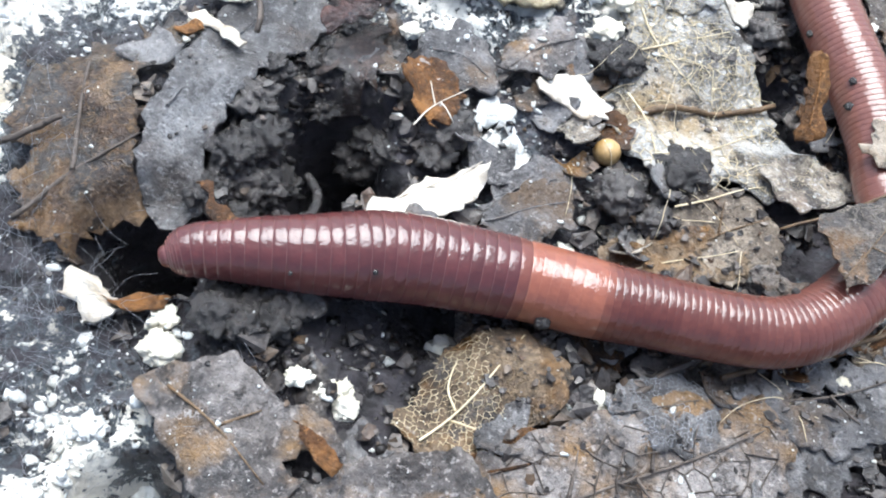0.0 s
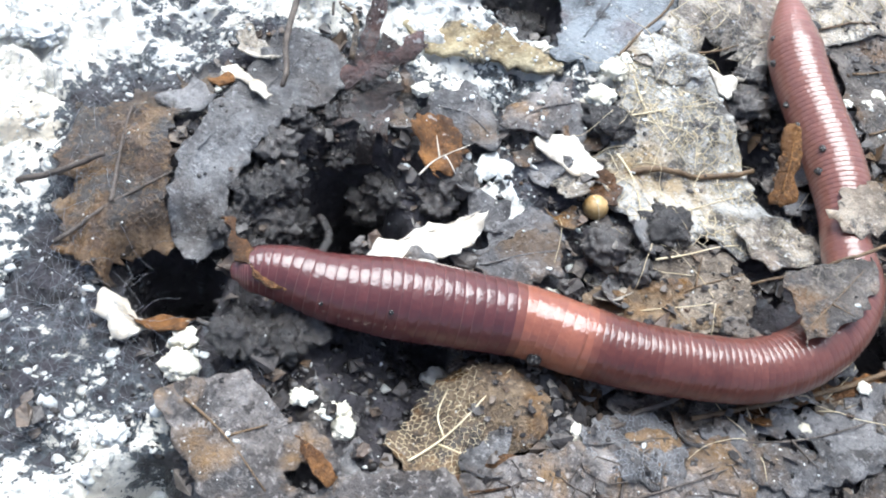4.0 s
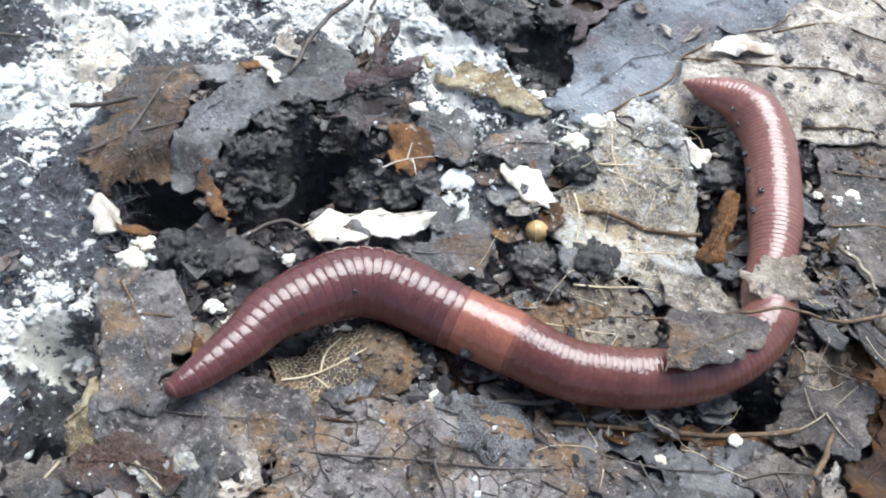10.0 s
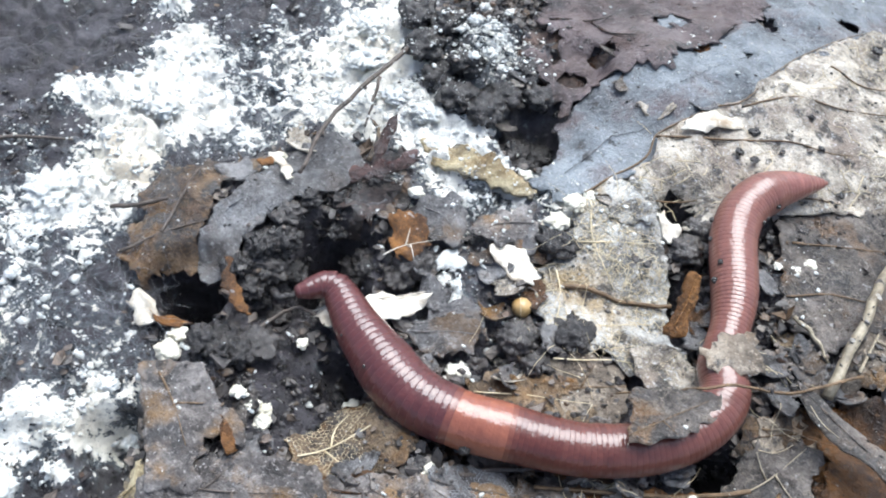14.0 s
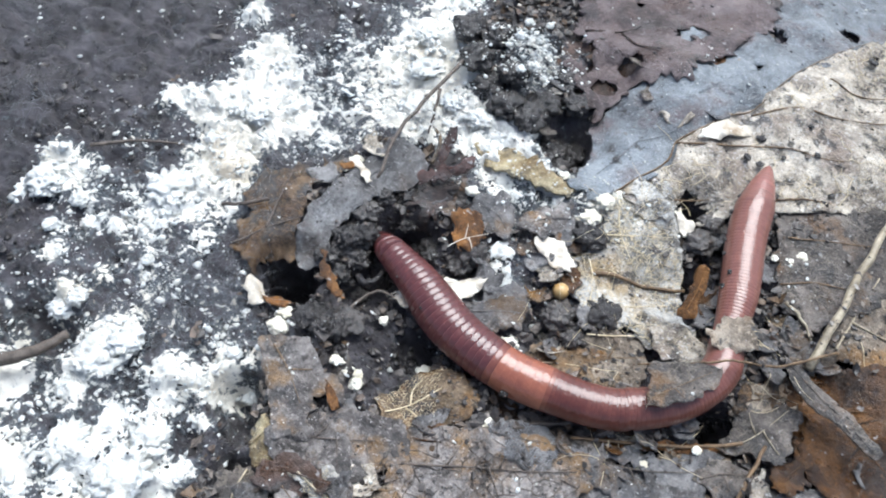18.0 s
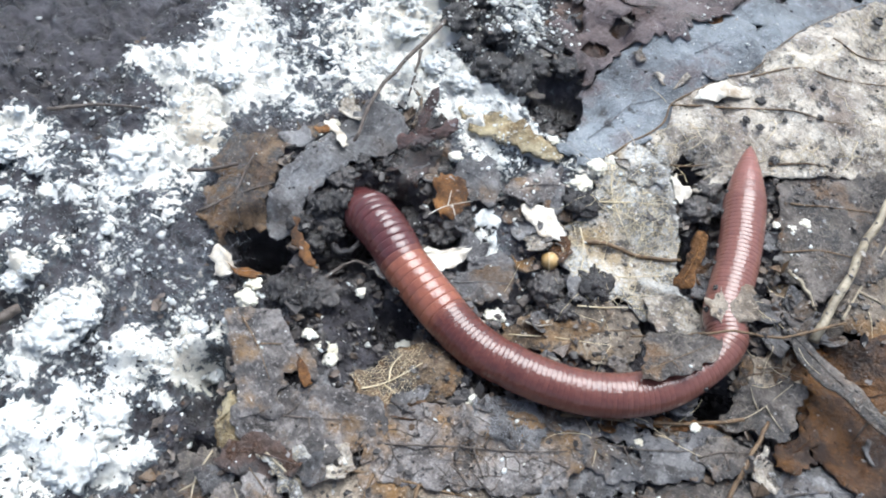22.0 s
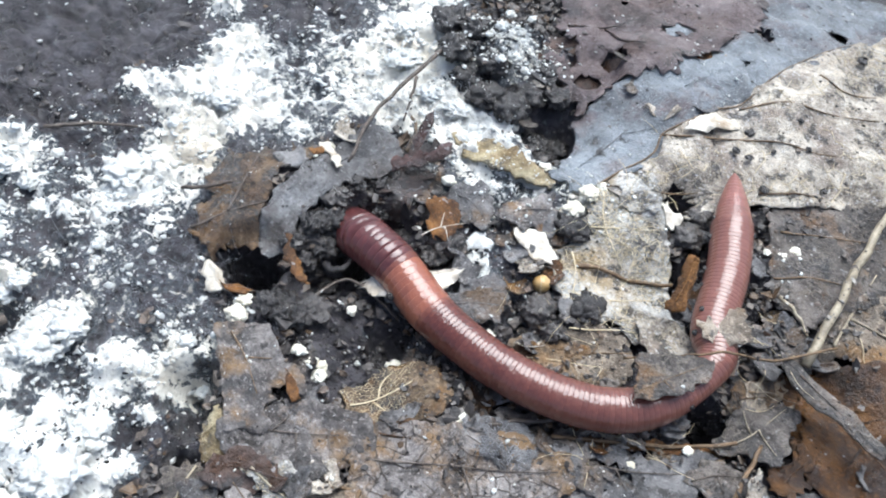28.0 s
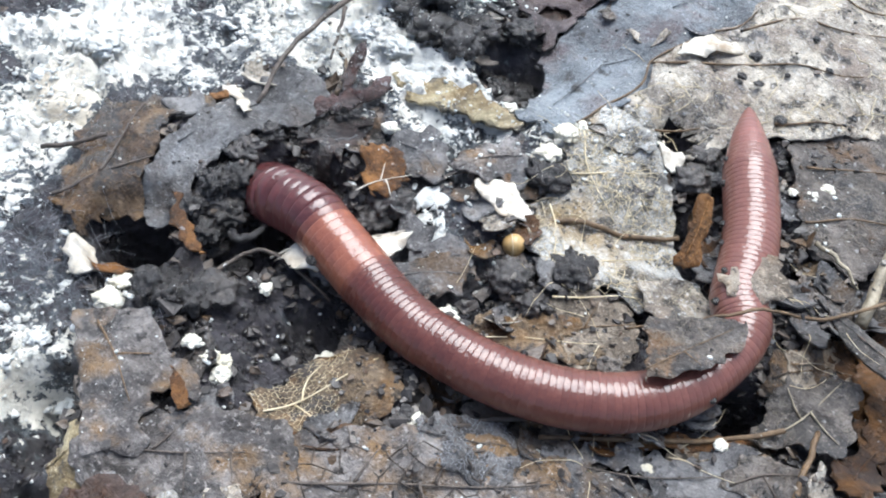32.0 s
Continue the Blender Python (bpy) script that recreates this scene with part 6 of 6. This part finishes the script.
def broken_leaves():
    rng = random.Random(31)
    kinds = []
    for k, (m, label) in enumerate([(M_DRAB, "broken grey-brown leaf with a pale midrib"), (M_UMBER, "broken umber leaf with a midrib"), (M_LILAC, "broken lilac-grey leaf with a midrib"), (M_TAN, "broken mottled tan leaf with fine veins"),
                                    (M_AMBER, "broken dark amber leaf"), (M_SKELETON, "broken whitish skeleton leaf"), (M_NET, "broken brown leaf with a net of veins"), (M_DRAB, "torn drab leaf piece")]):
        n, a, b = 9, rng.uniform(0.38, 0.6), rng.uniform(0.22, 0.36)
        outline = [(math.cos(2 * math.pi * i / n) * a * rng.uniform(0.7, 1.15), math.sin(2 * math.pi * i / n) * b * rng.uniform(0.7, 1.15)) for i in range(n)]
        root = empty("broken_leaf", 0, 0, 0, label, "leaf", "broken leaves")
        bm = sheet(outline, 0.06, lambda x, y: 0.0, 0.016, 0.05, 0.07, 90 + k, (), 0.0, tears=0.7)
        grid = np.array([tuple(v.co) for v in bm.verts])
        part("blade", bm, m, root)
        rib = M_STRAW if m in (M_DRAB, M_PALE, M_SKELETON, M_NET) else m
        for line in ([(-a * 0.8, 0.02, 0), (0, -0.03, 0), (a * 0.8, 0.03, 0)], [(-a * 0.2, 0, 0), (0.05, b * 0.4, 0), (a * 0.25, b * 0.7, 0)], [(a * 0.1, 0, 0), (a * 0.3, -b * 0.3, 0), (a * 0.5, -b * 0.55, 0)]):
            run = smooth_line(line, 4)
            for p in run:
                p.z = grid[np.argsort((grid[:, 0] - p.x) ** 2 + (grid[:, 1] - p.y) ** 2)[:3], 2].max() + 0.002
            part("vein", tube(run, (0.014, 0.006), 5, 0.2, k), rib, root)
        kinds.append(root)
    placed, first, tries = 0, set(), 0
    while placed < 50 and tries < 6000:
        tries += 1
        x, y = rng.uniform(-3.2, 5.4), rng.uniform(-2.4, 8.0)
        if mould_at(x, y) > 0.22 or ground_z(x, y) < relief(x, y) - 0.22 or near_worm(x, y, 0.45) or any(on_clear(x + dx, y + dy) for dx, dy in ((0, 0), (0.22, 0), (-0.22, 0), (0, 0.22), (0, -0.22))):
            continue
        z, on_leaf = top_z(x, y)
        if (on_leaf and (z > 0.35 or rng.random() > 0.5)) or x < -1.0 or (x < -0.6 and y > 1.2):
            continue
        k = rng.choice((1, 1, 4, 4, 4, 4, 4, 7) if x > 3.0 and y < 4.6 else (2, 3, 3, 5, 5, 3, 6) if 1.2 < x < 3.0 and 2.5 < y < 5.5 else (0, 0, 0, 1, 2, 2, 2, 3, 3, 3, 4, 5, 6, 7))
        m = pose(x * CM, y * CM, (z + 0.04) * CM, rng.uniform(-11, 11), rng.uniform(-11, 11), rng.uniform(0, 360))
        if k not in first:
            first.add(k)
            kinds[k].matrix_basis = m
        else:
            copy_thing(kinds[k], m)
        placed += 1


broken_leaves()


# ---- small leaf scraps strewn about ----
def litter():
    rng = random.Random(21)
    kinds = []
    for k, (m, label) in enumerate([(M_GREY, "small wet grey scrap of leaf"), (M_DRAB, "small drab scrap of leaf"), (M_UMBER, "small brown scrap of leaf"), (M_PALE, "small pale scrap of leaf"), (M_AMBER, "small dark wet scrap of leaf"), (M_GREY, "small ragged grey scrap of leaf")]):
        n = 7
        outline = [(math.cos(2 * math.pi * i / n) * rng.uniform(0.10, 0.26), math.sin(2 * math.pi * i / n) * rng.uniform(0.10, 0.26)) for i in range(n)]
        ob = part("leaf_scrap", sheet(outline, 0.06, lambda x, y: 0.0, 0.016, 0.04, 0.10, 70 + k, (), 0.0), m, None, label)
        kinds.append(tagged(ob, category="leaf scrap", group="strewn leaf scraps"))
    placed, first = 0, set()
    while placed < 240:
        x, y = rng.uniform(-5, 5.2), rng.uniform(-2, 8)
        if mould_at(x, y) > 0.3 or x < -2.6 or (x < -0.9 and y < 0.7) or (x < -1.2 and y > 4.4) or math.hypot(x + 1.3, y - 2.9) < 1.0 or ground_z(x, y) < relief(x, y) - 0.3 or (on_clear(x, y) and rng.random() > 0.06):
            continue
        k = rng.choice((0, 0, 1, 1, 2, 3, 4, 5, 5))
        m = pose(x * CM, y * CM, (max(relief(x, y) - 0.2, ground_z(x, y)) + 0.07) * CM, rng.uniform(-18, 18), rng.uniform(-18, 18), rng.uniform(0, 360))
        if k not in first:
            first.add(k)
            kinds[k].matrix_basis = m
        else:
            copy_thing(kinds[k], m)
        placed += 1


litter()
bpy.context.view_layer.update()
TREE = surface()


# ---- thin plant fibres left of rotten leaves ----
def fibres():
    rng = random.Random(41)
    for cx, cy, spread, count in ((1.20, 4.84, 0.45, 26), (1.68, 3.48, 0.35, 6), (3.48, 3.88, 0.4, 3), (4.04, 4.89, 0.3, 4), (0.84, 3.63, 0.4, 4), (1.60, 6.23, 0.4, 4), (2.95, 4.55, 0.35, 7), (2.2, 2.45, 0.45, 10), (3.45, 4.35, 0.35, 8), (2.9, 2.75, 0.3, 6)):
        for n in range(count):
            x, y, a, turn, step = rng.gauss(cx, spread * 0.7), rng.gauss(cy, spread * 0.7), rng.uniform(0, 6.28), rng.gauss(0, 0.13), rng.uniform(0.06, 0.16)
            pts = []
            for _ in range(5):
                pts.append((x, y, max(relief(x, y) - 0.1, min(0.5, top_z(x, y)[0])) + 0.012))
                x, y, a = x + math.cos(a) * step, y + math.sin(a) * step, a + turn
            if max(p[2] for p in pts) > 0.34 or max(p[2] for p in pts) - min(p[2] for p in pts) > 0.22:
                continue
            run = smooth_line(pts, 4)
            o = run[len(run) // 2].copy()
            r = rng.uniform(0.0025, 0.005)
            ob = part("plant_fibre", tube([p - o for p in run], (r, r * 0.5), 5), M_FIBRE, None, "thin golden plant fibre on rotten leaves")
            ob.location = o * CM
            tagged(ob, category="fibre", group="plant fibres")


fibres()


# ---- loose matter: grains of mould, soil crumbs and threads ----
def scatter(name, label, category, material, spots, seed, flat=0.8):
    """Many small irregular grains as one mesh."""
    rng = np.random.default_rng(seed)
    bm = bmesh.new()
    bmesh.ops.create_icosphere(bm, subdivisions=1, radius=1.0)
    bv = np.array([tuple(v.co) for v in bm.verts])
    bf = np.array([[v.index for v in f.verts] for f in bm.faces])
    bm.free()
    vs, fs = [], []
    for n, (x, y, z, r) in enumerate(spots):
        shape = bv * (1 + rng.uniform(-0.45, 0.45, (len(bv), 1))) * r * rng.uniform(0.45, 1.9, 3)
        shape[:, 2] *= flat
        vs.append(shape + (x, y, z))
        fs.append(bf + n * len(bv))
    me = bpy.data.meshes.new(name)
    me.from_pydata((np.concatenate(vs) * CM).tolist(), [], np.concatenate(fs).tolist())
    me.shade_smooth()
    me.materials.append(material)
    return tagged(new(name, me), label, category, kind="stuff")


def grains():
    rng = random.Random(5)
    white, dark = [], []
    while len(white) < 10000:
        x, y = rng.uniform(-9, 5.5), rng.uniform(-2.8, 12)
        clump = 0.5 + 0.9 * noise.noise(Vector((x * 1.7, y * 1.7, 3))) + 0.5 * noise.noise(Vector((x * 5, y * 5, 8)))
        if rng.random() < (mould_at(x, y) * 1.3 + 0.018) * clump:
            r = 0.008 + 0.034 * rng.random() ** 5
            z, on_leaf = top_z(x, y)
            if on_leaf and rng.random() > 0.4:
                continue
            white.append((x, y, z + r * 0.15, r * (0.6 if on_leaf else 1.0)))
    while len(dark) < 14000:
        x, y = rng.uniform(-9, 5.5), rng.uniform(-2.8, 12)
        clump = 0.55 + 0.8 * noise.noise(Vector((x * 1.3, y * 1.3, 30)))
        if rng.random() < clump * (1 - 0.8 * mould_at(x, y)) * (0.0 if x < -3.0 and y > 3.0 else 0.3 if x < -2.4 else 1.0):
            r = (0.009 + 0.034 * rng.random() ** 3) * (0.6 if mould_at(x, y) > 0.2 else 1.0)
            z, on_leaf = top_z(x, y)
            if on_leaf and rng.random() > 0.5 * max(0.0, noise.noise(Vector((x * 1.1, y * 1.1, 12))) - 0.05) + (0.05 if x > 1.6 and y > 5.6 else 0.0):
                continue
            dark.append((x, y, z + r * 0.15, r * (0.5 if on_leaf else 1.0)))
    for _ in range(900):
        x, y, r = rng.gauss(-1.42, 0.30), rng.gauss(6.85, 0.34), 0.008 + 0.022 * rng.random() ** 3
        white.append((x, y, top_z(x, y)[0] + r * 0.2, r))
    scatter("mould_grains", "scattered fine grains of white mould", "mould", M_MOULD, white, 1, 0.38)
    scatter("soil_grains", "loose black soil crumbs", "soil", M_GRIT, dark, 2, 0.45)


grains()


def flakes():
    """Crumbled leaf bits: thin bent polygons of many tones in one mesh."""
    rng = random.Random(77)
    verts, faces = [], []
    count = 0
    while count < 7000:
        x, y = rng.uniform(-6, 5.6), rng.uniform(-2.8, 9.5)
        m = mould_at(x, y)
        if rng.random() < 2.2 * m or (x < -2.6 and rng.random() < 0.97) or rng.random() > 0.6 + 0.7 * noise.noise(Vector((x * 0.9, y * 0.9, 60))):
            continue
        n, r = rng.choice((4, 5, 6)), 0.018 + 0.065 * rng.random() ** 2.2
        z, on_leaf = top_z(x, y)
        strewn = 0.45 if x > 0.3 and y < 2.8 or 0.7 < x < 2.3 and y < 3.7 or x > 2.9 and 4.6 < y < 6.6 else 0.05
        if on_leaf and rng.random() > strewn or on_clear(x, y) and rng.random() > max(0.1, strewn):
            continue
        if z < relief(x, y) - 0.28:
            continue
        r *= 0.6 if on_leaf else 1.0
        z += rng.uniform(0.0, 0.02 if on_leaf else 0.09)
        turn = Euler((rng.gauss(0, 0.35), rng.gauss(0, 0.35), rng.uniform(0, 6.28))).to_matrix()
        bend, long = rng.uniform(-2, 2), rng.uniform(0.6, 1.8)
        b = len(verts)
        for side in (0.006, -0.006):
            for k in range(n):
                a = 2 * math.pi * (k + rng.uniform(-0.3, 0.3) * (side > 0)) / n
                p = Vector((math.cos(a) * r * long, math.sin(a) * r, 0)) * rng.uniform(0.7, 1.2)
                p.z = bend * p.x * p.x / max(r, 0.01) * 0.3 + side
                p = turn @ p
                verts.append(((x + p.x) * CM, (y + p.y) * CM, (z + p.z) * CM))
        faces.append(tuple(range(b, b + n)))
        faces.append(tuple(range(b + 2 * n - 1, b + n - 1, -1)))
        for k in range(n):
            faces.append((b + k, b + (k + 1) % n, b + n + (k + 1) % n, b + n + k)[::-1])
        count += 1
    me = bpy.data.meshes.new("leaf_crumbs")
    me.from_pydata(verts, [], faces)
    me.materials.append(M_FLAKES)
    tagged(new("leaf_crumbs", me), "crumbled bits of rotten leaves in many browns", "leaf litter", kind="stuff")


flakes()


def threads():
    """Fine mould threads, as flat three-sided strands in one mesh."""
    rng = random.Random(11)
    verts, faces = [], []
    for cx, cy, spread, count in ((-2.75, 1.37, 0.9, 260), (-2.21, 1.36, 0.6, 160), (-3.18, 3.86, 0.6, 160), (-2.86, 2.33, 0.4, 60), (-1.43, 5.63, 0.5, 120), (-2.35, 4.85, 0.6, 140), (-4.70, 4.98, 0.7, 120), (-3.91, 3.08, 0.7, 140), (-3.02, 0.61, 0.8, 120), (3.35, 3.18, 0.25, 60), (-6.70, 1.97, 0.6, 80)):
        for _ in range(count):
            x, y = rng.gauss(cx, spread * 0.6), rng.gauss(cy, spread * 0.6)
            if ground_z(x, y, 0.3) < relief(x, y) - 0.15:
                continue
            a, turn = rng.uniform(0, 6.28), rng.uniform(-0.25, 0.25)
            h, r = rng.uniform(0.02, 0.2), rng.uniform(0.0006, 0.0012)
            n, length = 7, rng.uniform(0.03, 0.09)
            start = len(verts)
            for k in range(n):
                z = max(relief(x, y) - 0.2, ground_z(x, y)) + 0.02 + h * math.sin(math.pi * k / (n - 1))
                sx, sy = -math.sin(a) * r, math.cos(a) * r
                verts += [((x + sx) * CM, (y + sy) * CM, z * CM), ((x - sx) * CM, (y - sy) * CM, z * CM), (x * CM, y * CM, (z + 1.6 * r) * CM)]
                x, y, a = x + math.cos(a) * length, y + math.sin(a) * length, a + turn + rng.uniform(-0.3, 0.3)
            for k in range(n - 1):
                b = start + 3 * k
                for i, j in ((0, 1), (1, 2), (2, 0)):
                    faces.append((b + i, b + j, b + 3 + j, b + 3 + i))
    me = bpy.data.meshes.new("mould_threads")
    me.from_pydata(verts, [], faces)
    me.materials.append(M_FUZZ)
    tagged(new("mould_threads", me), "grey fuzz of fine mould threads", "mould", kind="stuff")


threads()


motions()
